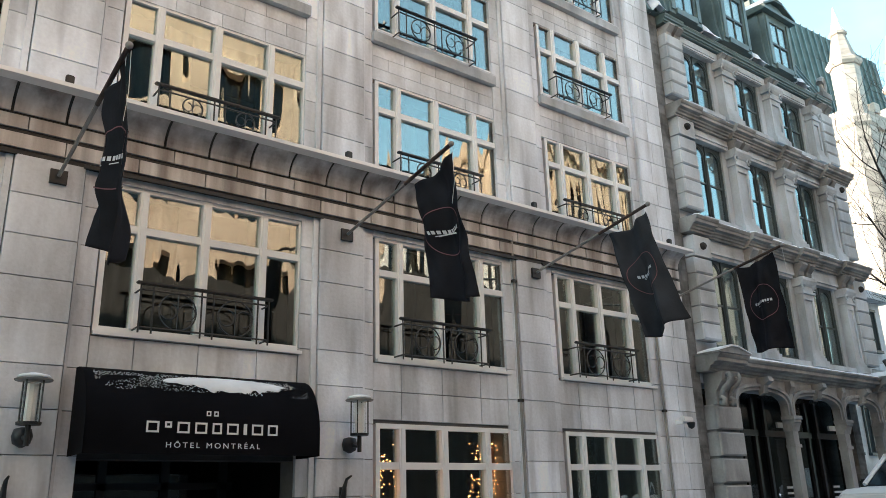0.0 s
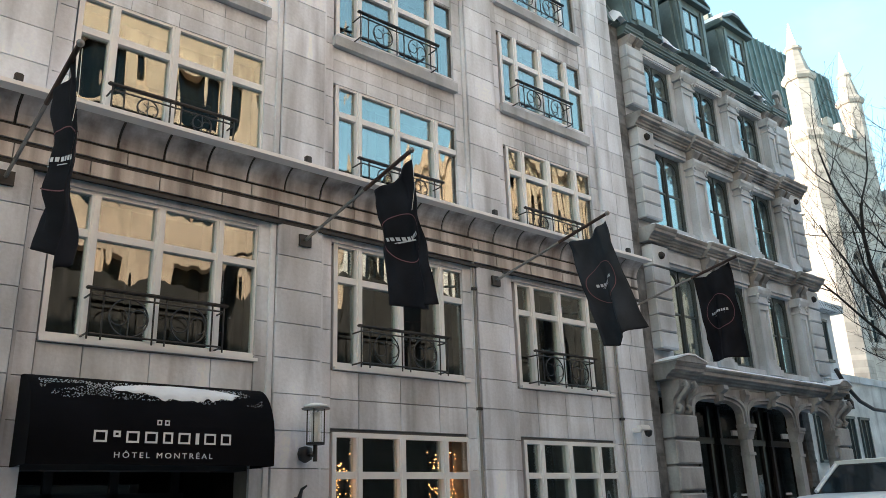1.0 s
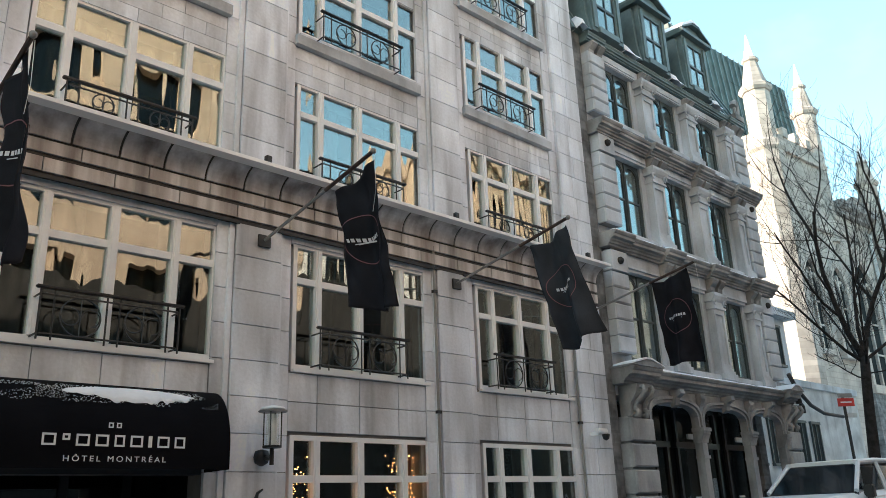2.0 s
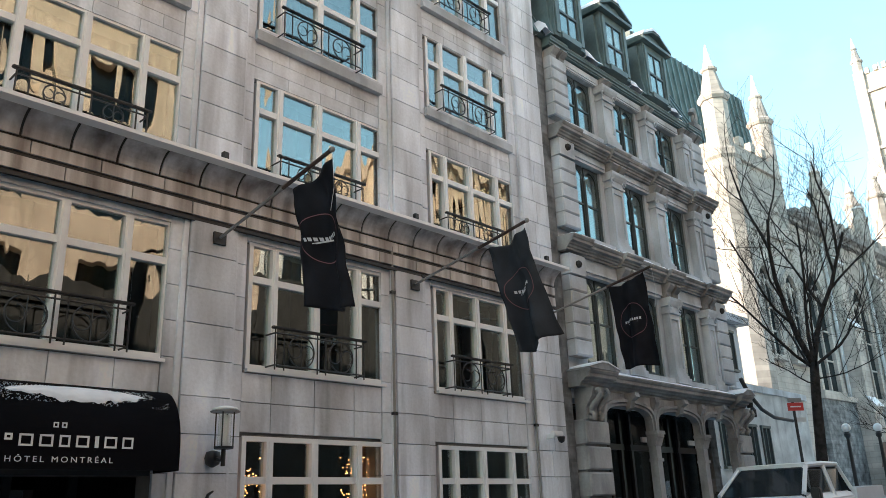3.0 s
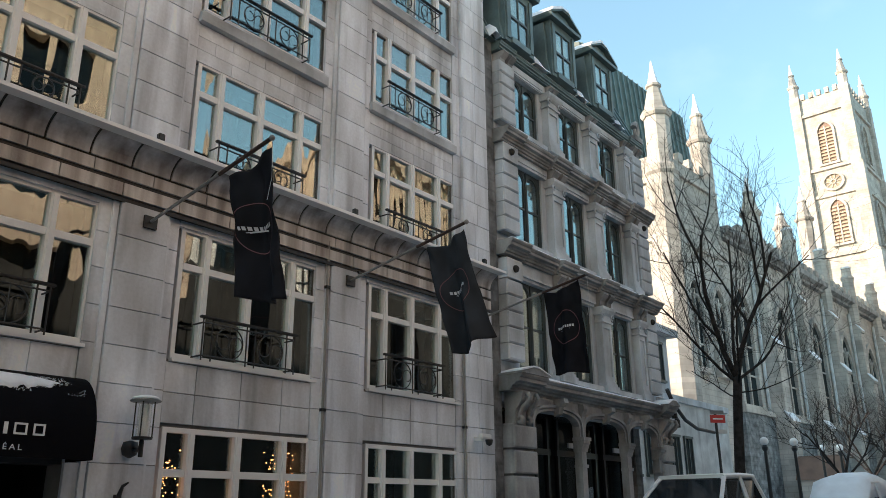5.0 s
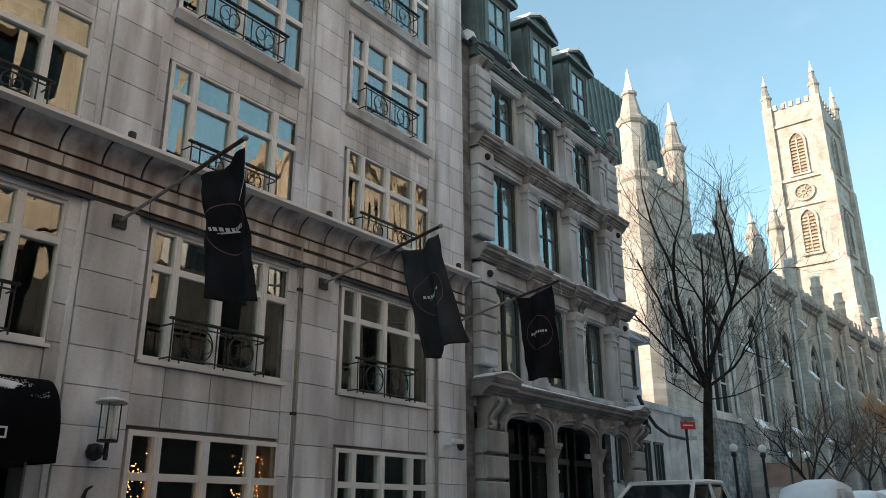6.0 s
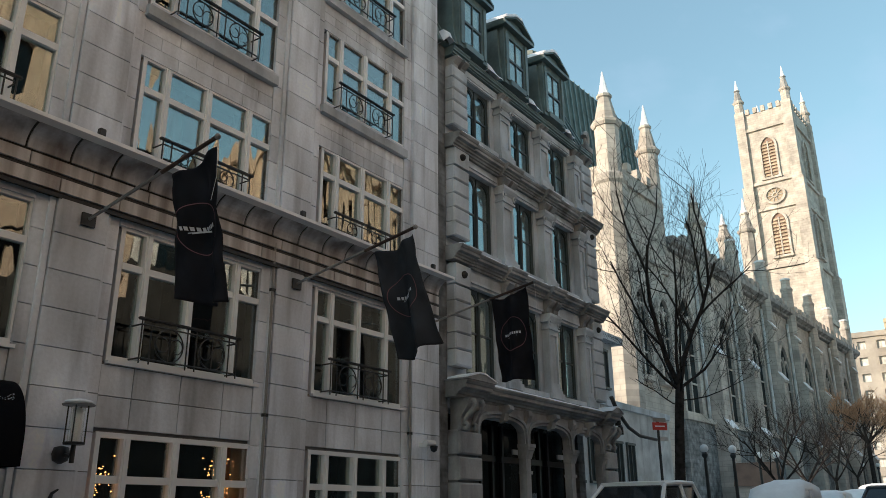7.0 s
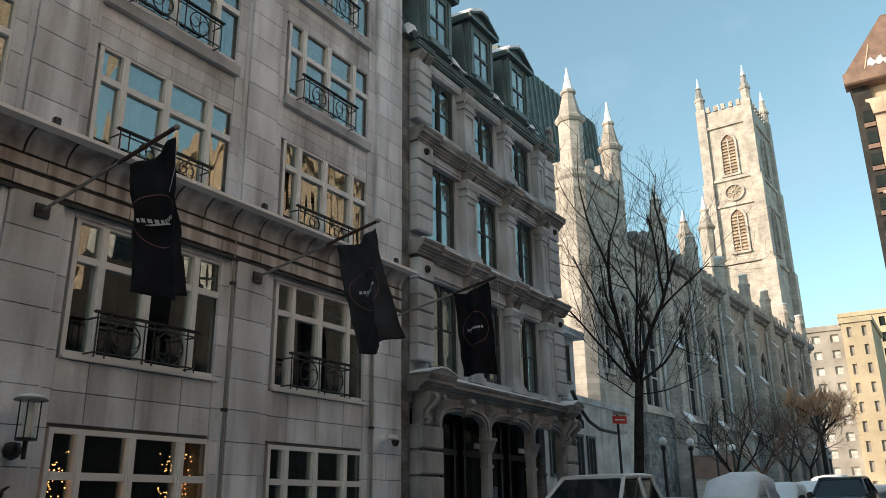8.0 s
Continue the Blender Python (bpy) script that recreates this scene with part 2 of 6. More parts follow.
def tube(bm, pts, r0, r1=None, sides=8, cap=True):
    r1 = r0 if r1 is None else r1
    pts = [Vector(p) for p in pts]
    rings, n = [], len(pts)
    for i, p in enumerate(pts):
        d = (pts[min(i + 1, n - 1)] - pts[max(i - 1, 0)]).normalized()
        u = d.orthogonal().normalized() if i == 0 else (u - d * u.dot(d)).normalized()
        w = d.cross(u)
        r = r0 + (r1 - r0) * i / max(1, n - 1)
        rings.append([bm.verts.new(p + (u * math.cos(a) + w * math.sin(a)) * r) for a in (2 * math.pi * k / sides for k in range(sides))])
    for a, b in zip(rings, rings[1:]):
        for k in range(sides):
            bm.faces.new((a[k], a[(k + 1) % sides], b[(k + 1) % sides], b[k]))
    if cap:
        bm.faces.new(rings[0][::-1])
        bm.faces.new(rings[-1])


def lathe(bm, x, y, prof, sides=12):
    """A turned form round a vertical axis from (radius, z) points."""
    rings = [[bm.verts.new((x + r * math.cos(a), y + r * math.sin(a), z)) for a in (2 * math.pi * (k + 0.5) / sides for k in range(sides))] for r, z in prof]
    for a, b in zip(rings, rings[1:]):
        for k in range(sides):
            bm.faces.new((a[k], a[(k + 1) % sides], b[(k + 1) % sides], b[k]))
    bm.faces.new(rings[0][::-1])
    bm.faces.new(rings[-1])


def part(name, bm, material, parent, label="", smooth=False):
    me = bpy.data.meshes.new(name)
    bm.to_mesh(me)
    bm.free()
    me.materials.append(material)
    if smooth:
        for p in me.polygons:
            p.use_smooth = True
    ob = new(name, me)
    ob.parent = parent
    if label:
        ob["label"] = label
    return ob


def part_box(name, material, parent, dims, label=""):
    bm = bmesh.new()
    box(bm, *dims)
    return part(name, bm, material, parent, label)


def thing(name, label, category, group="", kind="", at=(0, 0, 0)):
    ob = new(name)
    ob.location = at
    ob.empty_display_size = 0.2
    return tagged(ob, label, category, group, kind)


def setting(name, bm, material, label, category):
    ob = part(name, bm, material, None)
    return tagged(ob, label, category, kind="structure")


# One chamfered unit block, facing -y, shared by all ashlar pieces.
def unit_block():
    bm = bmesh.new()
    e = 0.007
    f = [bm.verts.new(p) for p in ((e, 0, e), (1 - e, 0, e), (1 - e, 0, 1 - e), (e, 0, 1 - e))]
    m = [bm.verts.new(p) for p in ((0, 0.05, 0), (1, 0.05, 0), (1, 0.05, 1), (0, 0.05, 1))]
    b = [bm.verts.new(p) for p in ((0, 1, 0), (1, 1, 0), (1, 1, 1), (0, 1, 1))]
    bm.faces.new(f)
    for k in range(4):
        j = (k + 1) % 4
        bm.faces.new((f[j], f[k], m[k], m[j]))
        bm.faces.new((m[j], m[k], b[k], b[j]))
    bmesh.ops.recalc_face_normals(bm, faces=bm.faces[:])
    return bm


BLOCKS = {}


def block(name, material, parent, x0, x1, y0, y1, z0, z1, gap=0.005):
    if material not in BLOCKS:
        me = bpy.data.meshes.new("stone_block")
        bm = unit_block()
        bm.to_mesh(me)
        bm.free()
        me.materials.append(material)
        BLOCKS[material] = me
    ob = new(name, BLOCKS[material])
    ob.parent = parent
    ob.location = (x0 + gap, y0, z0 + gap)
    ob.scale = (x1 - x0 - 2 * gap, y1 - y0, z1 - z0 - 2 * gap)
    return ob


def ground_z(x):
    return 0.3 + 0.03 * max(-60.0, min(200.0, x))


# ---- ground ----
bm = bmesh.new()
xs = [-3000, -60, 200, 3000]
grid = [[bm.verts.new((x, y, ground_z(x) - 0.02)) for y in (-3000, 3000)] for x in xs]
for a, b in zip(grid, grid[1:]):
    bm.faces.new((a[0], b[0], b[1], a[1]))
setting("ground", bm, M_ASPHALT, "grey salted winter asphalt street rising gently", "street")


def slope_slab(name, x0, x1, y0, y1, h, material, label):
    bm = bmesh.new()
    for v in box(bm, x0, x1, y0, y1, -0.5, 0):
        v.co.z = ground_z(v.co.x) + (h if v.co.z == 0 else -0.5)
    return setting(name, bm, material, label, "pavement")


slope_slab("pavement", -60, 22, -2.3, 6.0, 0.14, M_PAVE, "snow-dusted stone pavement in front of the facades")
# Snow-pale slab added as a reflector to brighten the church wall.
slope_slab("pavement", 22, 200, -2.3, 12.0, 0.15, M_BOUNCESLAB, "pale pavement slab added beside the church to bounce light")
slope_slab("pavement", -60, 60, -13.0, -8.6, 0.14, M_PAVE, "snow-dusted pavement across the street")

# ---- hotel ----
def deep(x, z, y):
    """Carry a place on the front plane y = 0 a little back or forward, wider and higher the deeper it stands."""
    k = (y + 10) / 10
    return -0.65 + (x + 0.65) * k, 2.0 + (z - 2.0) * k


hotel = thing("hotel_building", "pale limestone hotel with white windows and curved cornice", "building")
PIERS = [(-3.75, -2.95), (0.5, 1.31), (4.65, 5.42), (8.62, 9.36), (12.46, 13.42)]
BAYS = [(-2.65, -2.15, -1.3, -0.45, 0.2), (1.58, 2.06, 2.9, 3.74, 4.37), (5.63, 6.08, 6.88, 7.75, 8.33), (9.57, 10.0, 10.75, 11.58, 12.2)]
STOREYS = [(1.25, 2.54, 3.144), (4.09, 5.442, 6.034), (7.068, 8.261, 8.824), (9.741, 10.799, 11.431), (12.246, 13.338, 13.942), (14.718, 15.756, 16.275)]
TOP = 16.3
HX0, HX1 = -12.0, 13.42
WALLY = 0.1

# core walls behind the facing, with real openings
bm = bmesh.new()
edges = [HX0] + [v for b in BAYS for v in (b[0], b[4])] + [HX1]
for k in range(0, len(edges), 2):
    box(bm, edges[k], edges[k + 1], WALLY + 0.03, 0.5, -1.0, TOP)
for b in BAYS:
    zs = [-1.0] + [z for s in STOREYS[:5] for z in (s[0], s[2])] + [TOP]
    for k in range(2 if b is BAYS[1] else 0, len(zs), 2):
        box(bm, b[0], b[4], WALLY + 0.03, 0.5, zs[k], zs[k + 1])
part("wall", bm, M_MORTAR, hotel)
bm = bmesh.new()
box(bm, HX0, HX0 + 0.4, 0.5, 14, -1, TOP)
box(bm, HX1 - 0.25, HX1 - 0.004, 0.5, 14, -1, TOP)
box(bm, HX0, HX1, 13.6, 14, -1, TOP)
box(bm, HX0 + 0.4, HX1 - 0.25, 0.5, 13.6, TOP - 0.3, TOP - 0.004)
part("side_wall", bm, M_STONE, hotel)
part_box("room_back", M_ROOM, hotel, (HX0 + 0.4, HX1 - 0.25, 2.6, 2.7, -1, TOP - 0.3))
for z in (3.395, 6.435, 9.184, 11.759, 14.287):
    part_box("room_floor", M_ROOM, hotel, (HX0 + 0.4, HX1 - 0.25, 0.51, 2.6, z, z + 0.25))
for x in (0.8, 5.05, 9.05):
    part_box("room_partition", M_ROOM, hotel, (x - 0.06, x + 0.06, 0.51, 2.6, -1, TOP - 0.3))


def casement(parent, cols, z0, zt, z1, y=0.1, name="window"):
    """A white four-light window with transom, frame, panes and curtains behind."""
    xs = [deep(c, 0, y)[0] for c in cols]
    zb, zm, zz = deep(0, z0, y)[1], deep(0, zt, y)[1], deep(0, z1, y)[1]
    win = new(name)
    win.parent = parent
    bm = bmesh.new()
    w = 0.07
    box(bm, xs[0], xs[0] + w, y, y + 0.1, zb, zz)
    box(bm, xs[4] - w, xs[4], y, y + 0.1, zb, zz)
    box(bm, xs[0] + w, xs[4] - w, y, y + 0.1, zz - w, zz)
    box(bm, xs[0] + w, xs[4] - w, y, y + 0.1, zb, zb + w)
    part("frame", bm, M_WHITE, win)
    for k, c in enumerate(xs[1:4]):
        h = 0.055 if k != 1 else 0.06
        bm = bmesh.new()
        box(bm, c - h, c + h, y - 0.03, y + 0.1, zb + w, zz - w)
        box(bm, c - h * 0.45, c + h * 0.45, y - 0.045, y - 0.03, zb + w, zz - w)
        part("mullion", bm, M_WHITE, win)
    bounds = [xs[0] + w, xs[1] - 0.055, xs[1] + 0.055, xs[2] - 0.06, xs[2] + 0.06, xs[3] - 0.055, xs[3] + 0.055, xs[4] - w]
    for k in range(0, 8, 2):
        bm = bmesh.new()
        box(bm, bounds[k], bounds[k + 1], y - 0.01, y + 0.09, zm - 0.05, zm + 0.05)
        part("transom", bm, M_WHITE, win)
        for a, b in ((zb + w, zm - 0.05), (zm + 0.05, zz - w)):
            bm = bmesh.new()
            box(bm, bounds[k], bounds[k + 1], y + 0.05, y + 0.062, a, b)
            p = part("pane", bm, M_GLASS, win)
            p.visible_shadow = False
    return win, xs, zb, zm, zz


def curtain(parent, x0, x1, z0, z1, y, material, seed):
    rng = random.Random(seed)
    bm = bmesh.new()
    n = max(6, int((x1 - x0) / 0.04))
    ph = rng.random() * 6
    cols = []
    for i in range(n + 1):
        x = x0 + (x1 - x0) * i / n
        d = 0.04 * math.sin(i * 1.4 + ph) + 0.02 * math.sin(i * 0.6 + ph)
        cols.append([bm.verts.new((x, y + d, z0)), bm.verts.new((x, y + d * 0.6, z1))])
    for a, b in zip(cols, cols[1:]):
        bm.faces.new((a[0], b[0], b[1], a[1]))
    ob = part("curtain", bm, material, parent, smooth=True)
    sol = ob.modifiers.new("thick", "SOLIDIFY")
    sol.thickness = 0.006
    return ob


for bi, b in enumerate(BAYS):
    for si, (z0, zt, z1) in enumerate(STOREYS):
        if si == 0 and bi == 1:
            continue
        if si == 5:
            continue
        win, xs, zb, zm, zz = casement(hotel, b, z0, zt, z1)
        if 0 < si < 5:
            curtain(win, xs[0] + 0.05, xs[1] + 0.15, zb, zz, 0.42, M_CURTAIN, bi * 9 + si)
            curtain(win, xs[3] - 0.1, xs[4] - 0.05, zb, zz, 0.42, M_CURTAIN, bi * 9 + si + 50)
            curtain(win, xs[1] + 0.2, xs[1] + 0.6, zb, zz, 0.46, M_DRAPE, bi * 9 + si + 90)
        # white sill and head trim
        bm = bmesh.new()
        box(bm, xs[0], xs[4], 0.04, 0.15, zb - 0.05, zb - 0.004)
        part("sill", bm, M_WHITE if si == 1 else M_STONE, win)

def course_height(z):
    """The height of the ashlar course that starts at z; none within the frieze and cornice."""
    if 6.1 < z < 7.05:
        return 0
    return min(0.505, 6.15 - z) if z < 6.1 else 0.505


# ashlar facing: piers
for pi, (x0, x1) in enumerate(PIERS):
    z, k = -0.4, 0
    while z < TOP - 0.2:
        h = course_height(z)
        if not h:
            z = 7.06
            continue
        if pi == 4:
            cut = [x0, x0 + 0.42 + 0.1 * (k % 2), x1]
        else:
            cut = [x0, x1]
        for a, c in zip(cut, cut[1:]):
            block("stone_block", M_STONE, hotel, a, c, 0.0, 0.15, z, z + h)
        z += h
        k += 1
for x0, x1 in PIERS[:4]:
    for z0, z1 in ((-0.4, 6.137), (7.132, TOP - 0.2)):
        part_box("pier_fillet", M_STONE, hotel, (x0 - 0.09, x0 - 0.012, 0.03, 0.12, z0, z1))
        part_box("pier_fillet", M_STONE, hotel, (x1 + 0.012, x1 + 0.05, 0.05, 0.12, z0, z1))
# ashlar facing: reveals beside the piers and spandrels between the windows
for bi, b in enumerate(BAYS):
    left, right = PIERS[bi][1], PIERS[bi + 1][0]
    z = -0.4
    while z < TOP - 0.2:
        h = course_height(z)
        if h:
            block("stone_block", M_STONE, hotel, left, b[0], WALLY - 0.03, WALLY + 0.06, z, z + h)
            block("stone_block", M_STONE, hotel, b[4], right, WALLY - 0.03, WALLY + 0.06, z, z + h)
        z = z + h if h else 7.06
    spans = [(3.202, 4.052, 2)] + ([(8.86, 9.543, 3), (11.466, 12.078, 3), (13.976, 14.632, 3)])
    for z0, z1, rows in spans:
        for r in range(rows):
            za, zb = z0 + (z1 - z0) * r / rows, z0 + (z1 - z0) * (r + 1) / rows
            w = (b[4] - b[0]) / (3.4 if rows == 2 else 4)
            off = -0.35 * w if rows == 2 else (0 if r % 2 == 0 else -w / 2)
            x = b[0] + off
            while x < b[4] - 0.01:
                a, c = max(x, b[0]), min(x + w, b[4])
                if c - a > 0.05:
                    block("stone_block", M_STONE, hotel, a, c, WALLY - 0.015, WALLY + 0.06, za, zb, 0.006 if rows == 2 else 0.003)
                x += w
    for z in (9.543, 12.078, 14.632):
        bm = bmesh.new()
        box(bm, b[0] - 0.03, b[4] + 0.03, -0.02, 0.16, z + 0.01, z + 0.19)
        part("sill_band", bm, M_GREY2, hotel, "plain grey stone sill")
# frieze courses with dark grooves, and the coved cornice
x = HX0
k = 0
while x < HX1 - 0.05:
    for r, (za, zb) in enumerate(((6.221, 6.421), (6.472, 6.654))):
        w = 0.9
        a, c = x + (0.45 if r else 0) - 0.45, x + (0.45 if r else 0) + 0.45
        a, c = max(HX0, a), min(HX1, c)
        if c - a > 0.05:
            block("frieze_block", M_FRIEZE, hotel, a, c, 0.0, 0.16, za, zb, 0.006)
    x += 0.9
for z in (6.183, 6.444, 6.667):
    part_box("groove", M_DARKJOINT, hotel, (HX0, HX1 - 0.01, 0.03, 0.16, z - 0.03, z + 0.03))
cove = [(0.16, 6.686)] + [(-0.36 * (1 - math.cos(math.pi / 2 * k / 8)), 6.686 + 0.31 * math.sin(math.pi / 2 * k / 8)) for k in range(9)] + [(0.16, 6.975)]
x = HX0
while x < HX1 - 0.05:
    bm = bmesh.new()
    extrude_x(bm, cove, x + 0.018, min(x + 0.62, HX1) - 0.018)
    part("cove_stone", bm, M_FRIEZE, hotel)
    x += 0.62
bm = bmesh.new()
extrude_x(bm, [(y + 0.03, z - 0.005) if y < 0.1 else (y, z - 0.005) for y, z in cove], HX0 + 0.01, HX1 - 0.02)
part("cove_backing", bm, M_DARKJOINT, hotel)
bm = bmesh.new()
extrude_x(bm, [(0.2, 6.975), (-0.42, 6.975), (-0.42, 7.031), (-0.36, 7.058), (0.2, 7.077)], HX0, HX1 + 0.02)
part("cornice_edge", bm, M_WHITE, hotel, "white metal cornice edge dusted with snow")
# bay tops over the first-floor windows: dark drip strips
for b in BAYS:
    part_box("drip_strip", M_DARKJOINT, hotel, (b[0] - 0.3, b[4] + 0.32, -0.03, 0.02, 6.128, 6.174))
    part_box("lintel", M_STONE, hotel, (b[0], b[4], 0.06, 0.16, 6.053, 6.156))
part_box("parapet", M_STONE, hotel, (HX0, HX1, -0.1, 0.5, TOP + 0.01, TOP + 0.5))

# ---- neighbour: grey stone building with mansard ----
gb = thing("greystone_building", "ornate grey stone building with arched windows and mansard roof", "building")
GX0, GX1 = 13.44, 21.85
GBAY = [(14.68, 15.98), (16.92, 18.2), (19.12, 20.42)]
GROWS = [(5.08, 7.22), (8.16, 10.2), (11.1, 12.72)]
GTOP = 12.95
GWALL = 0.14
bm = bmesh.new()
ed = [GX0] + [v for b in GBAY for v in b] + [GX1]
for k in range(0, len(ed), 2):
    box(bm, ed[k], ed[k + 1], GWALL, 0.75, 4.3, GTOP)
for a, c in GBAY:
    zs = [4.3] + [z for r in GROWS for z in r] + [GTOP]
    for k in range(0, len(zs), 2):
        box(bm, a, c, GWALL, 0.75, zs[k], zs[k + 1])
part("wall", bm, M_GREY2, gb)
part_box("rubble_wall", M_RUBBLE, gb, (GX0 - 0.22, 13.86, 0.1, 0.136, -0.5, 13.3))
bm = bmesh.new()
box(bm, GX1 - 0.4, GX1 - 0.004, 0.75, 12, -0.5, 13)
box(bm, GX0 + 0.01, GX1, 11.6, 12, -0.5, 13)
box(bm, GX0 + 0.01, GX1 - 0.4, 2.0, 2.1, -0.5, 13)
part("side_wall", bm, M_RUBBLE, gb)


def quoin(x0, x1, y0, z0, z1, material, dip):
    """A rusticated corner stone: bevelled all round its face, with a deep joint above and below."""
    bm = bmesh.new()
    e = 0.032
    lo = [bm.verts.new(p) for p in ((x0, GWALL, z0 + dip), (x1, GWALL, z0 + dip), (x1, GWALL, z1 - dip), (x0, GWALL, z1 - dip))]
    mid = [bm.verts.new(p) for p in ((x0, y0 + e, z0 + dip), (x1, y0 + e, z0 + dip), (x1, y0 + e, z1 - dip), (x0, y0 + e, z1 - dip))]
    top = [bm.verts.new(p) for p in ((x0 + e, y0, z0 + dip + e), (x1 - e, y0, z0 + dip + e), (x1 - e, y0, z1 - dip - e), (x0 + e, y0, z1 - dip - e))]
    for a, b in ((lo, mid), (mid, top)):
        for k in range(4):
            bm.faces.new((a[k], a[(k + 1) % 4], b[(k + 1) % 4], b[k]))
    bm.faces.new(top)
    bmesh.ops.recalc_face_normals(bm, faces=bm.faces[:])
    part("quoin_stone", bm, material, gb)


# quoin stones at the two ends, one pile to a storey
for qx0, qx1 in ((13.88, 14.54), (21.08, 21.78)):
    for za, zb, n in ((5.2, 7.05, 5), (8.22, 10.0, 5), (11.08, 12.72, 5)):
        h = (zb - za) / n
        for k in range(n):
            quoin(qx0, qx1, -0.13, za + k * h, za + (k + 1) * h, M_GREY2, 0.008)
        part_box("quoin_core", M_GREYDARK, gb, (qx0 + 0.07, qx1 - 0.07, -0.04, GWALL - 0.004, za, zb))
        # plain block with a dark round boss above each pile
        if zb < 11:
            part_box("frieze_block", M_GREY2, gb, (qx0 + 0.02, qx1 - 0.02, -0.14, GWALL - 0.002, zb + 0.03, zb + 0.5))
            bm = bmesh.new()
            lathe(bm, 0, 0, [(0.085, 0), (0.085, 0.05), (0.045, 0.09)], 12)
            boss = part("tie_boss", bm, M_NEARBLACK, gb, "dark iron tie boss")
            boss.location, boss.rotation_euler = ((qx0 + qx1) / 2, -0.14, zb + 0.27), (math.pi / 2, 0, 0)
    qx0, qx1 = (13.9, 14.7) if qx0 < 15 else (21.38, 22.02)
    for k in range(7):
        quoin(qx0 - 0.03, qx1 + 0.06, -0.2, 0.1 + 0.53 * k, 0.1 + 0.53 * (k + 1), M_GREYLOW, 0.028)
    part_box("quoin_core", M_GREYDARK, gb, (qx0 + 0.02, qx1 + 0.04, -0.1, GWALL - 0.004, 0, 3.82))


def arch_line(xc, half, zs, n=10, point=0.0):
    """An open outline: up a jamb, over an arch and down. point > 0 gives a pointed arch."""
    pts = []
    if point:
        R = half * (1 + point)
        top = math.acos((R - half) / R)
        for k in range(n + 1):
            a = math.pi - top * k / n
            pts.append((xc + R - half + R * math.cos(a), zs + R * math.sin(a)))
        for k in range(n - 1, -1, -1):
            a = top * k / n
            pts.append((xc - R + half + R * math.cos(a), zs + R * math.sin(a)))
    else:
        for k in range(2 * n + 1):
            a = math.pi - math.pi * k / (2 * n)
            pts.append((xc + half * math.cos(a), zs + half * math.sin(a)))
    return pts


def arched_sash(parent, x0, x1, z0, z1):
    """A grey-green pair of round-headed sashes, set deep in a square stone opening."""
    win = new("window")
    win.parent = parent
    xm, y0 = (x0 + x1) / 2, 0.19
    bm = bmesh.new()
    box(bm, x0, x0 + 0.04, y0, y0 + 0.1, z0, z1)
    box(bm, x1 - 0.04, x1, y0, y0 + 0.1, z0, z1)
    box(bm, x0 + 0.04, x1 - 0.04, y0 + 0.01, y0 + 0.1, z0, z0 + 0.12)
    part("frame", bm, M_TEALFRAME, win)
    bm = bmesh.new()
    box(bm, xm - 0.035, xm + 0.035, y0 - 0.01, y0 + 0.1, z0 + 0.12, z1 - 0.3)
    tube(bm, [(xm, y0 - 0.012, z0 + 0.12), (xm, y0 - 0.012, z1 - 0.4)], 0.024, sides=8)
    part("mullion", bm, M_TEALFRAME, win)
    for a, c in ((x0 + 0.04, xm - 0.03), (xm + 0.03, x1 - 0.04)):
        xc, h = (a + c) / 2, (c - a) / 2
        zs = z1 - h - 0.06
        line = arch_line(xc, h, zs, 7)
        bm = bmesh.new()
        extrude_y(bm, [(a, z1)] + [(a, zs)] + line[1:-1] + [(c, zs), (c, z1)], y0 + 0.01, y0 + 0.08)
        part("spandrel", bm, M_TEALFRAME, win)
        bm = bmesh.new()
        strip_arch(bm, [(a + 0.03, z0 + 0.12)] + arch_line(xc, h - 0.03, zs, 7) + [(c - 0.03, z0 + 0.12)], [(a, z0 + 0.12)] + line + [(c, z0 + 0.12)], y0 + 0.025, y0 + 0.07)
        zm = z0 + 0.12 + (zs - z0) * 0.52
        box(bm, a + 0.03, c - 0.03, y0 + 0.02, y0 + 0.07, zm, zm + 0.045)
        part("sash", bm, M_TEALFRAME, win)
        bm = bmesh.new()
        box(bm, a, c, y0 + 0.04, y0 + 0.05, z0 + 0.1, z1 - 0.02)
        p = part("pane", bm, M_GLASS_B, win)
        p.visible_shadow = False
    part_box("blind", M_BLIND, win, (x0 + 0.05, x1 - 0.05, 0.36, 0.37, z0 + 0.1, z1))
    return win


for a, c in GBAY:
    for z0, z1 in GROWS:
        arched_sash(gb, a, c, z0, z1)

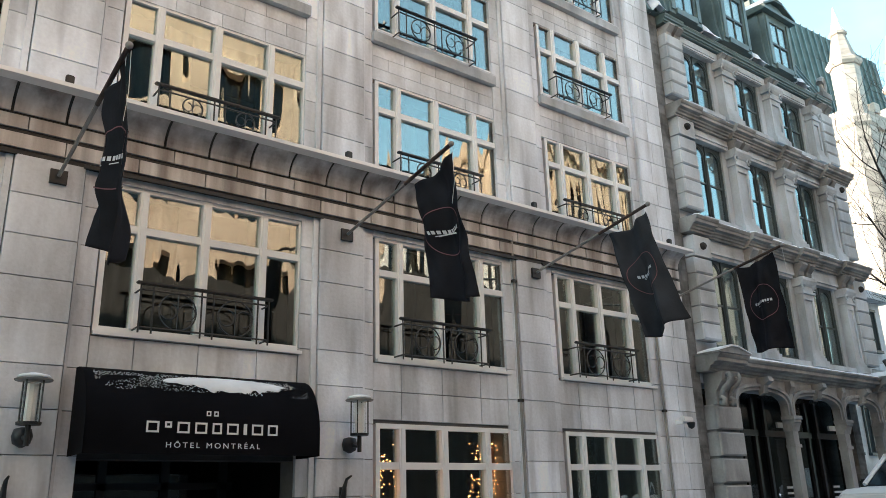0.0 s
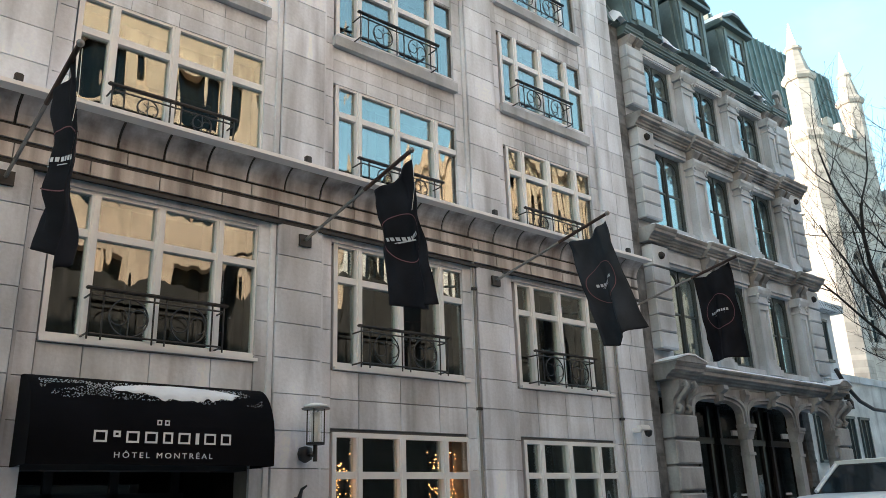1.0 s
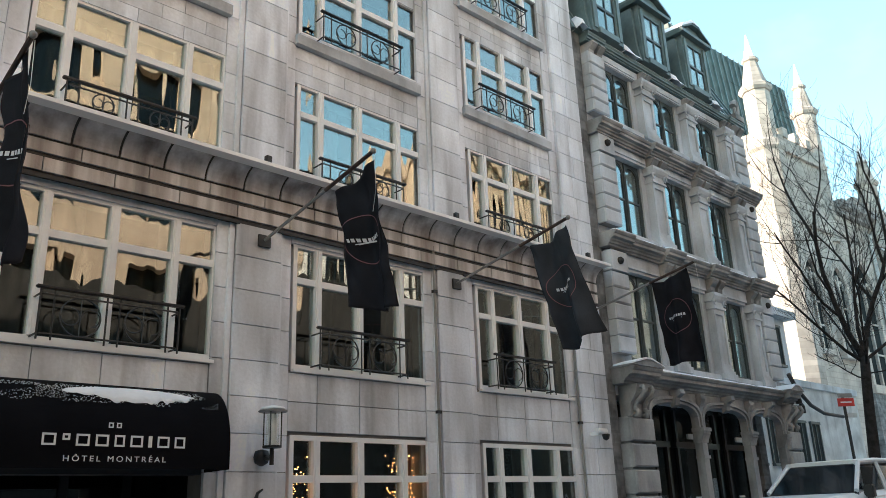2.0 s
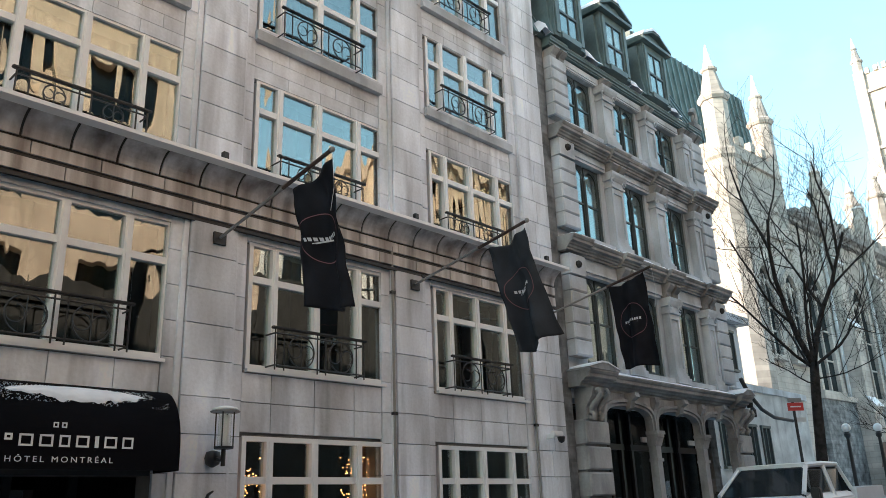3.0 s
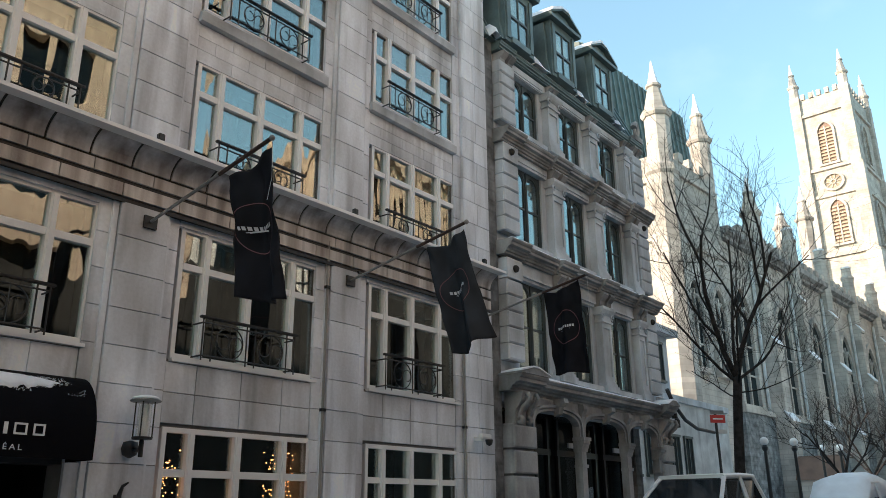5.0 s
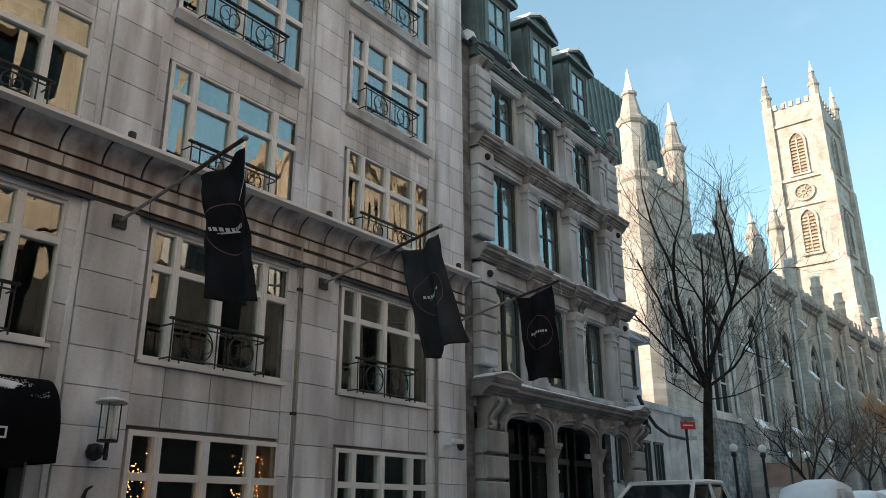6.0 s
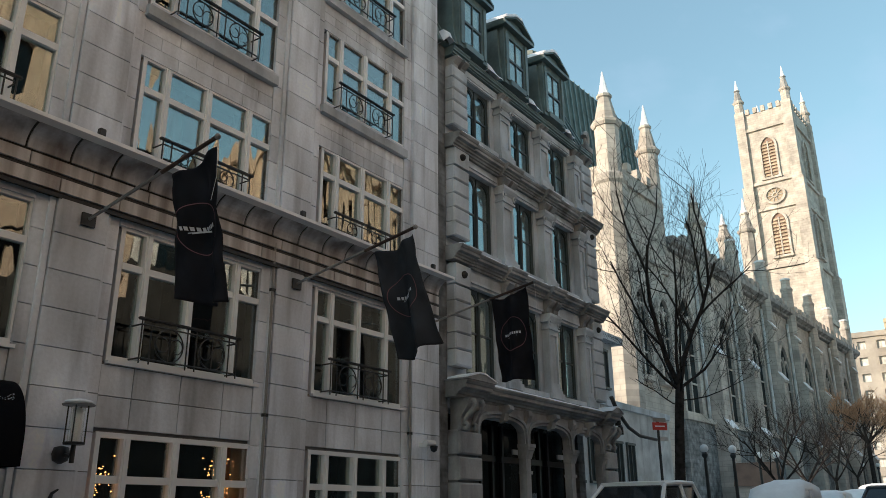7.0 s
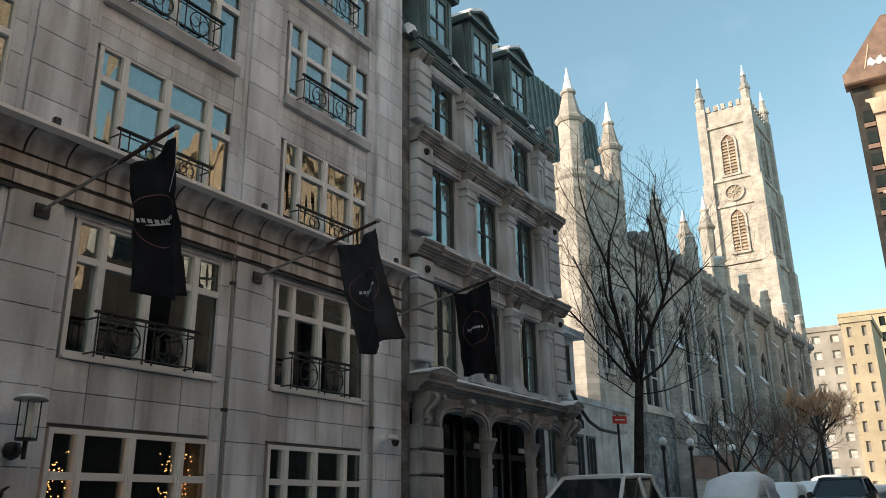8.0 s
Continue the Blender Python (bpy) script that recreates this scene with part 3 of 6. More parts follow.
# pilasters: stepped base, panelled shaft, capital with scrolls
PIL = [(16.12, 16.78), (18.34, 18.98), (20.54, 21.06)]
for x0, x1 in PIL:
    xm = (x0 + x1) / 2
    for z0, z1 in GROWS:
        za, zb = z0 - 0.12, z1 + 0.02
        pil = new("pilaster")
        pil.parent = gb
        bm = bmesh.new()
        box(bm, x0 - 0.03, x1 + 0.03, -0.16, GWALL, za, za + 0.16)
        box(bm, x0 + 0.01, x1 - 0.01, -0.12, GWALL, za + 0.162, za + 0.24)
        box(bm, x0 + 0.04, x1 - 0.04, -0.09, GWALL, za + 0.242, za + 0.3)
        part("base", bm, M_GREY2, pil)
        bm = bmesh.new()
        w = 0.075
        sa, sb = za + 0.302, zb - 0.42
        box(bm, x0 + 0.06, x1 - 0.06, -0.03, GWALL, sa, sb)
        box(bm, x0 + 0.06, x0 + 0.06 + w, -0.075, -0.031, sa, sb)
        box(bm, x1 - 0.06 - w, x1 - 0.06, -0.075, -0.031, sa, sb)
        box(bm, x0 + 0.06 + w, x1 - 0.06 - w, -0.075, -0.031, sb - 0.14, sb)
        box(bm, x0 + 0.06 + w, x1 - 0.06 - w, -0.075, -0.031, sa, sa + 0.12)
        part("shaft", bm, M_GREY2, pil)
        bm = bmesh.new()
        box(bm, x0 + 0.02, x1 - 0.02, -0.12, GWALL, sb + 0.002, sb + 0.06)
        box(bm, x0 + 0.07, x1 - 0.07, -0.09, GWALL, sb + 0.062, sb + 0.2)
        extrude_x(bm, [(GWALL, sb + 0.2), (-0.1, sb + 0.2), (-0.15, sb + 0.26), (-0.19, sb + 0.34), (-0.19, sb + 0.418), (GWALL, sb + 0.418)], x0 - 0.02, x1 + 0.02)
        part("capital", bm, M_GREY2, pil)
        for sx in (x0 + 0.07, x1 - 0.07):
            bm = bmesh.new()
            tube(bm, [(sx + 0.07 * math.cos(2 * math.pi * k / 10), -0.13, sb + 0.17 + 0.07 * math.sin(2 * math.pi * k / 10)) for k in range(9)], 0.028, 0.018, sides=5)
            part("scroll", bm, M_GREY2, pil)
# window heads, reveals and sills
for a, c in GBAY:
    for z0, z1 in GROWS:
        bm = bmesh.new()
        box(bm, a - 0.08, c + 0.08, 0.05, GWALL, z1 + 0.002, z1 + 0.07)
        box(bm, a - 0.1, c + 0.1, 0.0, GWALL, z1 + 0.072, z1 + 0.13)
        part("head_moulding", bm, M_GREY2, gb)
        bm = bmesh.new()
        box(bm, a - 0.08, c + 0.08, -0.08, 0.19, z0 - 0.12, z0 - 0.004)
        part("sill", bm, M_GREY2, gb)


def cornice(parent, x0, x1, z, deep_by, tall, breaks, material, name="cornice", proud=0.14, ends=False):
    """A moulded cornice of stepped fasciae and a deep corona, which breaks forward over the pilasters."""
    cor = new(name)
    cor.parent = parent

    def prof(o):
        d = deep_by
        return [(GWALL, z), (-0.05 - o, z), (-0.05 - o, z + tall * 0.14), (-0.09 - o, z + tall * 0.17), (-0.1 - o, z + tall * 0.3), (-d * 0.5 - o, z + tall * 0.36), (-d * 0.52 - o, z + tall * 0.47),
                (-d * 0.82 - o, z + tall * 0.53), (-d * 0.82 - o, z + tall * 0.74), (-d * 0.9 - o, z + tall * 0.78), (-d - o, z + tall * 0.92), (-d - o, z + tall), (GWALL, z + tall + 0.04)]

    cur = x0
    for a, c in sorted(breaks) + [(x1, x1)]:
        for xa, xb, o in ((cur, a, 0.0), (a, c, proud)):
            if xb - xa < 0.02:
                continue
            bm = bmesh.new()
            extrude_x(bm, prof(o), xa, xb)
            part("moulding", bm, material, cor)
            bm = bmesh.new()
            m = max(2, int((xb - xa) / 0.12))
            d = deep_by + o
            rows = []
            for k in range(m + 1):
                x = xa + 0.01 + (xb - xa - 0.02) * k / m
                e = 0.035 * noise.noise((x * 3.1, z, o))
                hgt = 0.05 + 0.03 * noise.noise((x * 2.0, z * 3, 1)) if 0 < k < m else -0.04
                rows.append([bm.verts.new((x, y, zz)) for y, zz in ((-d + 0.03 + e, z + tall + 0.004), (-d + 0.06 + e, z + tall + hgt), (-d * 0.55, z + tall + hgt + 0.03), (-0.06, z + tall + 0.05))])
            for ra, rb in zip(rows, rows[1:]):
                for j in range(3):
                    bm.faces.new((ra[j], rb[j], rb[j + 1], ra[j + 1]))
            part("snow", bm, M_SNOW, cor, smooth=True)
        cur = c
    return cor


def bracket(parent, xm, z1, half, drop, out):
    """A pair of scrolled brackets under a break of the cornice."""
    for dx in (-half * 0.55, half * 0.55):
        bm = bmesh.new()
        extrude_x(bm, [(GWALL, z1), (-out, z1), (-out - 0.02, z1 - drop * 0.18), (-out + 0.04, z1 - drop * 0.38), (-out * 0.45, z1 - drop * 0.6), (-out * 0.4, z1 - drop * 0.85), (-out * 0.2, z1 - drop), (GWALL, z1 - drop)], xm + dx - half * 0.36, xm + dx + half * 0.36)
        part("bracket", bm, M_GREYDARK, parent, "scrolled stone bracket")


GBRK = [(13.8, 14.62)] + [(a - 0.06, c + 0.06) for a, c in PIL[:2]] + [(20.46, 21.88)]
for z in (7.62, 10.46):
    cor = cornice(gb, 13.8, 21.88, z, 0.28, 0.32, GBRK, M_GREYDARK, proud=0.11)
    part_box("architrave", M_GREY2, gb, (14.0, 21.7, 0.03, GWALL - 0.004, z - 0.26, z - 0.002))
    for a, c in GBRK[1:3] + [(20.5, 21.1)]:
        bracket(gb, (a + c) / 2, z - 0.003, (c - a) / 2 - 0.04, 0.36, 0.22)
# the eaves: plain painted gutter over a stone band
gut = cornice(gb, 13.86, 21.84, 13.0, 0.14, 0.22, [(13.86, 14.6), (21.0, 21.84)], M_SLATE, "gutter", 0.06)
part_box("architrave", M_GREY2, gb, (14.0, 21.7, 0.02, GWALL - 0.004, 12.74, 12.976))
for x0, x1 in ((13.9, 14.55), (21.1, 21.76)):
    bracket(gb, (x0 + x1) / 2, 12.976, 0.3, 0.3, 0.22)
for a, c in PIL:
    bracket(gb, (a + c) / 2, 12.976, 0.24, 0.2, 0.16)

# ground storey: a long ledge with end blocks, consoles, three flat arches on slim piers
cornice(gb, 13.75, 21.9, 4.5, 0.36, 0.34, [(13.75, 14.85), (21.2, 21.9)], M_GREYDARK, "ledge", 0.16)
for x0, x1 in ((13.72, 14.88), (21.18, 21.95)):
    bm = bmesh.new()
    xm = (x0 + x1) / 2
    extrude_y(bm, [(x0, 4.845), (x1, 4.845), (x1, 4.87), (xm + 0.12, 4.99), (xm - 0.12, 4.99), (x0, 4.87)], -0.54, GWALL)
    part("end_block", bm, M_GREYLOW, gb, "small pedimented end block")
    bm = bmesh.new()
    extrude_y(bm, [(x0 - 0.02, 4.875), (xm - 0.12, 4.996), (xm + 0.12, 4.996), (x1 + 0.02, 4.875), (x1, 4.9), (xm + 0.1, 5.03), (xm - 0.14, 5.03), (x0, 4.91)], -0.56, 0.0)
    part("snow", bm, M_SNOW, gb)


def console(xc):
    """An S-scroll console: a fat curl above, a thinner one below."""
    con = new("console")
    con.parent = gb
    ycz = [(-0.1, 3.86), (-0.2, 3.84), (-0.24, 3.92), (-0.18, 3.98), (-0.13, 3.93), (-0.17, 4.06), (-0.24, 4.16), (-0.36, 4.24), (-0.44, 4.34), (-0.4, 4.44), (-0.3, 4.42), (-0.3, 4.34)]
    for dx in (-0.17, 0.17):
        bm = bmesh.new()
        tube(bm, [(xc + dx, y, z) for y, z in ycz], 0.055, 0.045, sides=8)
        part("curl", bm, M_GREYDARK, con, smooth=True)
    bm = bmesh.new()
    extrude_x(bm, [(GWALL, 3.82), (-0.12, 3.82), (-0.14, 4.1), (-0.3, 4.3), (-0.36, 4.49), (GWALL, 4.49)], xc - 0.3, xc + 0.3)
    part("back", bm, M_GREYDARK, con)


for xc in (14.32, 21.72):
    console(xc)
DOORS = [(14.84, 16.83), (17.11, 19.22), (19.5, 21.2)]
POSTS = [16.97, 19.36]


def flat_arch(a, c, grow):
    """An opening's head: quarter-round shoulders and a nearly flat crown."""
    xc, half = (a + c) / 2, (c - a) / 2
    return [(xc + (half + grow) * math.cos(math.pi - math.pi * k / 20), 3.7 + (0.52 + grow) * math.sin(math.pi * k / 20) ** 0.4) for k in range(21)]


bm = bmesh.new()
cuts = [14.6] + POSTS + [21.44]
for (a, c), xa, xb in zip(DOORS, cuts, cuts[1:]):
    extrude_y(bm, [(xa, 4.49), (xa, 3.72)] + flat_arch(a, c, 0) + [(xb, 3.72), (xb, 4.49)], -0.06, 0.1)
part("arcade_wall", bm, M_GREYLOW, gb)
for a, c in DOORS:
    xc = (a + c) / 2
    for g0, g1, y in ((0.0, 0.06, -0.1), (0.075, 0.14, -0.14)):
        bm = bmesh.new()
        strip_arch(bm, flat_arch(a, c, g0), flat_arch(a, c, g1), y, -0.061)
        part("archivolt", bm, M_GREYLOW, gb)
    bm = bmesh.new()
    extrude_x(bm, [(-0.06, 4.5), (-0.34, 4.5), (-0.36, 4.4), (-0.22, 4.32), (-0.18, 4.16), (-0.06, 4.1)], xc - 0.09, xc + 0.09)
    part("keystone", bm, M_GREYDARK, gb, "dark scrolled keystone")
    door = new("shopfront")
    door.parent = gb
    bm = bmesh.new()
    for x in (a + 0.05, xc + 0.32, c - 0.14):
        box(bm, x, x + 0.09, 0.75, 0.87, 0, 4.2)
    box(bm, a, c, 0.74, 0.88, 3.32, 3.46)
    part("frame", bm, M_IRON, door)
    bm = bmesh.new()
    box(bm, a, c, 0.81, 0.82, 0, 4.3)
    p = part("pane", bm, M_SHOPGLASS, door)
    p.visible_shadow = False
    bm = bmesh.new()
    box(bm, a + 0.1, a + 0.55, 0.45, 0.5, 3.5, 3.62)
    part("name_plate", bm, M_STUCCO, door, "small pale sign plate")
    for k, w in enumerate((0.3, 0.42, 0.26)):
        part_box("lettering_bar", M_LETTER, door, (xc - 0.35, xc - 0.35 + w, 0.795, 0.805, 2.12 - 0.13 * k, 2.17 - 0.13 * k))
for x in POSTS + [21.3]:
    col = new("column")
    col.parent = gb
    bm = bmesh.new()
    box(bm, x - 0.11, x + 0.11, -0.1, 0.1, 0.55, 3.36)
    box(bm, x - 0.14, x + 0.14, -0.13, 0.1, 3.0, 3.07)
    part("shaft", bm, M_GREYLOW, col)
    bm = bmesh.new()
    extrude_x(bm, [(0.1, 3.362), (-0.11, 3.362), (-0.14, 3.45), (-0.18, 3.54), (-0.2, 3.56), (-0.2, 3.68), (0.1, 3.68)], x - 0.15, x + 0.15)
    box(bm, x - 0.18, x + 0.18, -0.22, 0.1, 3.62, 3.7)
    part("capital", bm, M_GREYLOW, col)
    bm = bmesh.new()
    box(bm, x - 0.22, x + 0.22, -0.18, 0.3, 0, 0.548)
    part("base", bm, M_GREYLOW, col)
    if x in POSTS:
        bm = bmesh.new()
        extrude_x(bm, [(-0.06, 4.48), (-0.2, 4.48), (-0.22, 4.36), (-0.14, 4.2), (-0.12, 3.98), (-0.06, 3.84)], x - 0.08, x + 0.08)
        part("corbel", bm, M_GREYLOW, gb, "slim scrolled corbel")
# Near-black sheet gives the depth of the shops its shade by colour.
part_box("interior_shade", M_NEARBLACK, gb, (14.4, 21.5, 1.6, 1.66, -0.4, 4.5))

# mansard roof with three pedimented dormers and standing seams
MZ0, MZ1, MY0, MY1 = 13.24, 16.3, -0.05, 1.35
bm = bmesh.new()
extrude_x(bm, [(MY0, MZ0), (MY1, MZ1), (6, MZ1 + 0.5), (6, MZ0)], GX0 + 0.02, GX1 - 0.05)
roof = part("mansard_roof", bm, M_SLATE, gb)
x = GX0 + 0.3
while x < GX1:
    bm = bmesh.new()
    extrude_x(bm, [(MY0 - 0.05, MZ0), (MY1 - 0.05, MZ1), (MY1, MZ1 + 0.03), (MY0, MZ0)], x, x + 0.045)
    part("seam", bm, M_SLATE, roof)
    x += 0.38


def dormer(parent, xc):
    """A dormer with flared cheeks, a two-light sash and a broken pediment under snow."""
    d = new("dormer")
    d.parent = parent
    z0, z1, w, g = 13.3, 15.05, 0.66, 0.42
    bm = bmesh.new()
    for sx in (-1, 1):
        xa, xb = sorted((xc + sx * g, xc + sx * w))
        box(bm, xa, xb, -0.24, 1.2, z0, z1)
        xa, xb = sorted((xc + sx * (w - 0.06), xc + sx * (w + 0.1)))
        extrude_x(bm, [(-0.2, z0), (-0.12, z0 + 0.5), (-0.08, z1 - 0.1), (0.6, z1 - 0.1), (0.2, z0)], xa, xb)
        xa, xb = sorted((xc + sx * (g + 0.05), xc + sx * (w - 0.06)))
        box(bm, xa, xb, -0.28, -0.241, z0 + 0.1, z1 - 0.1)
        part("cheek", bm, M_SLATE, d)
        bm = bmesh.new()
    box(bm, xc - g, xc + g, -0.24, 1.2, z1 - 0.24, z1)
    part("head", bm, M_SLATE, d)
    part_box("sill", M_SLATE, d, (xc - g, xc + g, -0.3, 1.2, z0, z0 + 0.16))
    bm = bmesh.new()
    extrude_y(bm, [(xc - 0.8, z1 + 0.002), (xc + 0.8, z1 + 0.002), (xc + 0.84, z1 + 0.1), (xc - 0.84, z1 + 0.1)], -0.4, 1.3)
    extrude_y(bm, [(xc - 0.72, z1 + 0.102), (xc + 0.72, z1 + 0.102), (xc + 0.22, z1 + 0.42), (xc - 0.22, z1 + 0.42)], -0.26, 1.5)
    for sx in (-1, 1):
        extrude_y(bm, [(xc + sx * 0.84, z1 + 0.102), (xc + sx * 0.84, z1 + 0.17), (xc + sx * 0.2, z1 + 0.52), (xc, z1 + 0.52), (xc, z1 + 0.44), (xc + sx * 0.2, z1 + 0.44)], -0.4, 1.5)
    part("pediment", bm, M_SLATE, d)
    bm = bmesh.new()
    m = 12
    rows = []
    for k in range(m + 1):
        u = -0.86 + 1.16 * k / m
        zt = z1 + 0.175 + min(0.35, max(0.0, (0.84 - abs(u)) * 0.55))
        e = 0.04 * noise.noise((u * 5, xc, 0))
        t = 0.07 + 0.04 * noise.noise((u * 3, xc, 4)) if 0 < k < m else -0.06
        rows.append([bm.verts.new((xc + u, y, zz)) for y, zz in ((-0.42 + e, zt - 0.03), (-0.4 + e, zt + t), (0.2, zt + t + 0.04), (1.2, zt + t))])
    for ra, rb in zip(rows, rows[1:]):
        for j in range(3):
            bm.faces.new((ra[j], rb[j], rb[j + 1], ra[j + 1]))
    part("snow", bm, M_SNOW, d, smooth=True)
    bm = bmesh.new()
    za, zb = z0 + 0.16, z1 - 0.24
    zm = (za + zb) / 2
    for xa, xb in ((-g, -g + 0.045), (g - 0.045, g)):
        box(bm, xc + xa, xc + xb, -0.235, -0.15, za, zb)
    box(bm, xc - 0.018, xc + 0.018, -0.23, -0.17, za, zb)
    box(bm, xc - g + 0.045, xc + g - 0.045, -0.237, -0.15, zm - 0.035, zm + 0.035)
    part("sash", bm, M_TEALFRAME, d)
    bm = bmesh.new()
    box(bm, xc - g, xc + g, -0.21, -0.2, za, zb)
    p = part("pane", bm, M_GLASS, d)
    p.visible_shadow = False
    part_box("blind", M_STUCCO, d, (xc - g, xc + g, -0.12, -0.11, zm, zb))


for xc in (14.68, 16.92, 19.18):
    dormer(gb, xc)
# ragged snow caught in the gutter between the dormers
for x0, x1, h in ((13.6, 13.9, 0.4), (15.48, 16.1, 0.5), (17.72, 18.35, 0.42), (19.98, 20.6, 0.3)):
    bm = bmesh.new()
    rows = []
    for k in range(9):
        f = k / 8
        x = x0 + (x1 - x0) * f
        e = 0.08 * noise.noise((x * 4, 2, 0))
        top = 13.3 + h * (1 - f) ** 1.6 if k else 13.24
        rows.append([bm.verts.new((x, y, zz)) for y, zz in ((-0.26 + e, 13.25), (-0.2 + e, 13.34 + 0.3 * (top - 13.32)), (-0.02, top), (0.3, top - 0.05))])
    for ra, rb in zip(rows, rows[1:]):
        for j in range(3):
            bm.faces.new((ra[j], rb[j], rb[j + 1], ra[j + 1]))
    part("snow", bm, M_SNOW, gb, smooth=True)
bm = bmesh.new()
tube(bm, [(21.6 + 0.16 * math.cos(2.6 - 0.55 * k) * (1 - k * 0.05), -0.1, 13.6 + 0.02 * k + 0.3 * math.sin(2.6 - 0.55 * k)) for k in range(11)], 0.11, 0.05, sides=7)
box(bm, 21.3, 21.84, -0.22, 0.4, 13.245, 13.42)
part("end_scroll", bm, M_GREYDARK, gb, "carved stone scroll at the eaves")

# ---- low white house between the greystone and the church ----
wh = thing("white_house", "low white stuccoed house with small dark windows", "house")
WX0, WX1, WY = 21.8, 37.5, 3.7
part_box("wall", M_STUCCO, wh, (WX0 + 1.0, WX1, WY, 12, 0, 6.6))
part_box("upper_wall", M_GREY2, wh, (WX0 + 1.0, 31.6, WY + 0.12, 12, 6.602, 9.0), "grey stone upper storey")
part_box("string_course", M_GREY2, wh, (WX0 + 1.0, WX1, WY - 0.1, WY - 0.004, 6.3, 6.55))
part_box("eave", M_GREY2, wh, (WX0 + 1.0, 31.9, WY - 0.3, 12, 9.002, 9.3), "grey moulded eave")
bm = bmesh.new()
extrude_x(bm, [(WY - 0.25, 9.302), (WY + 3, 10.2), (12, 10.2), (12, 9.302)], WX0 + 1.0, 31.7)
part("roof", bm, M_SLATE, wh)


def house_window(x, z0, z1, half, yy):
    w = new("window")
    w.parent = wh
    bm = bmesh.new()
    for a, c in ((-half - 0.07, -half), (half, half + 0.07), (-0.025, 0.025)):
        box(bm, x + a, x + c, yy - 0.08, yy - 0.004, z0, z1)
    box(bm, x - half - 0.1, x + half + 0.1, yy - 0.14, yy - 0.003, z0 - 0.1, z0 - 0.004)
    box(bm, x - half - 0.1, x + half + 0.1, yy - 0.1, yy - 0.003, z1 + 0.002, z1 + 0.1)
    part("frame", bm, M_TEALFRAME, w)
    bm = bmesh.new()
    box(bm, x - half, x + half, yy - 0.05, yy - 0.002, z0, z1)
    part("pane", bm, M_DARKPANE, w)


for x in (27.4, 28.8, 31.2, 32.5):
    house_window(x, 3.3, 4.85, 0.34, WY)
for x in (27.2, 28.9, 30.6):
    house_window(x, 7.1, 8.6, 0.34, WY + 0.12)

# ---- church ----
ch = thing("church", "huge Gothic limestone church with battlements, pinnacles and tower", "church")
# the church stands a few degrees off the line of the street
CH_TURN = radians(-3.3)
ch.matrix_world = Matrix.Translation((43.6, 8.0, 0)) @ Matrix.Rotation(CH_TURN, 4, "Z") @ Matrix.Diagonal((1, 1, 0.91, 1)) @ Matrix.Translation((-43.6, -8.0, 0))


def pinnacle(parent, x, y, z0, zc, z1, r, sides=8, top=None):
    """An octagonal turret with a collar, spirelet and snowy cap."""
    p = new("pinnacle")
    p.parent = parent
    bm = bmesh.new()
    lathe(bm, x, y, [(r, z0), (r, zc - 0.1)], sides)
    part("turret", bm, M_CHURCH, p)
    bm = bmesh.new()
    h = z1 - zc
    lathe(bm, x, y, [(r * 1.12, zc - 0.1), (r * 1.28, zc + 0.1), (r * 1.28, zc + 0.3), (r * 1.02, zc + 0.45)], sides)
    part("collar", bm, M_CHURCH, p)
    bm = bmesh.new()
    lathe(bm, x, y, [(r * 0.98, zc + 0.45), (r * 0.52, zc + 0.5 * h), (r * 0.66, zc + 0.52 * h), (r * 0.66, zc + 0.56 * h)], sides)
    part("spirelet", bm, top or M_CHURCH, p)
    bm = bmesh.new()
    lathe(bm, x, y, [(r * 0.5, zc + 0.56 * h), (r * 0.25, zc + 0.78 * h), (0.04, z1)], sides)
    part("cap", bm, M_SNOW, p, "snow-whitened stone tip")


def stump(parent, x, y, z0, z1, r):
    """A flat-topped octagonal turret without a spirelet."""
    p = new("turret")
    p.parent = parent
    bm = bmesh.new()
    lathe(bm, x, y, [(r, z0), (r, z1 - 1.5), (r * 1.15, z1 - 1.3), (r * 1.15, z1 - 1.1), (r * 0.85, z1 - 0.9), (r * 0.78, z1 - 0.2)], 8)
    part("shaft", bm, M_CHURCH, p)
    bm = bmesh.new()
    lathe(bm, x, y, [(r * 0.9, z1 - 0.198), (r * 0.95, z1 - 0.05), (r * 0.8, z1), (0.05, z1 + 0.08)], 8)
    part("cap", bm, M_SNOW, p, "snow-covered flat cap")


def battlements(parent, pts, z, w, h, t):
    """Merlons along a straight parapet between two plan points."""
    (xa, ya), (xb, yb) = pts
    L = math.hypot(xb - xa, yb - ya)
    n = max(2, int(L / (w * 2)))
    for k in range(n):
        f = (k + 0.5) / n
        bm = bmesh.new()
        if abs(xb - xa) > abs(yb - ya):
            box(bm, xa + (xb - xa) * f - w / 2, xa + (xb - xa) * f + w / 2, ya, ya + t, z, z + h)
        else:
            box(bm, xa, xa + t, ya + (yb - ya) * f - w / 2, ya + (yb - ya) * f + w / 2, z, z + h)
        part("merlon", bm, M_CHURCH, parent)


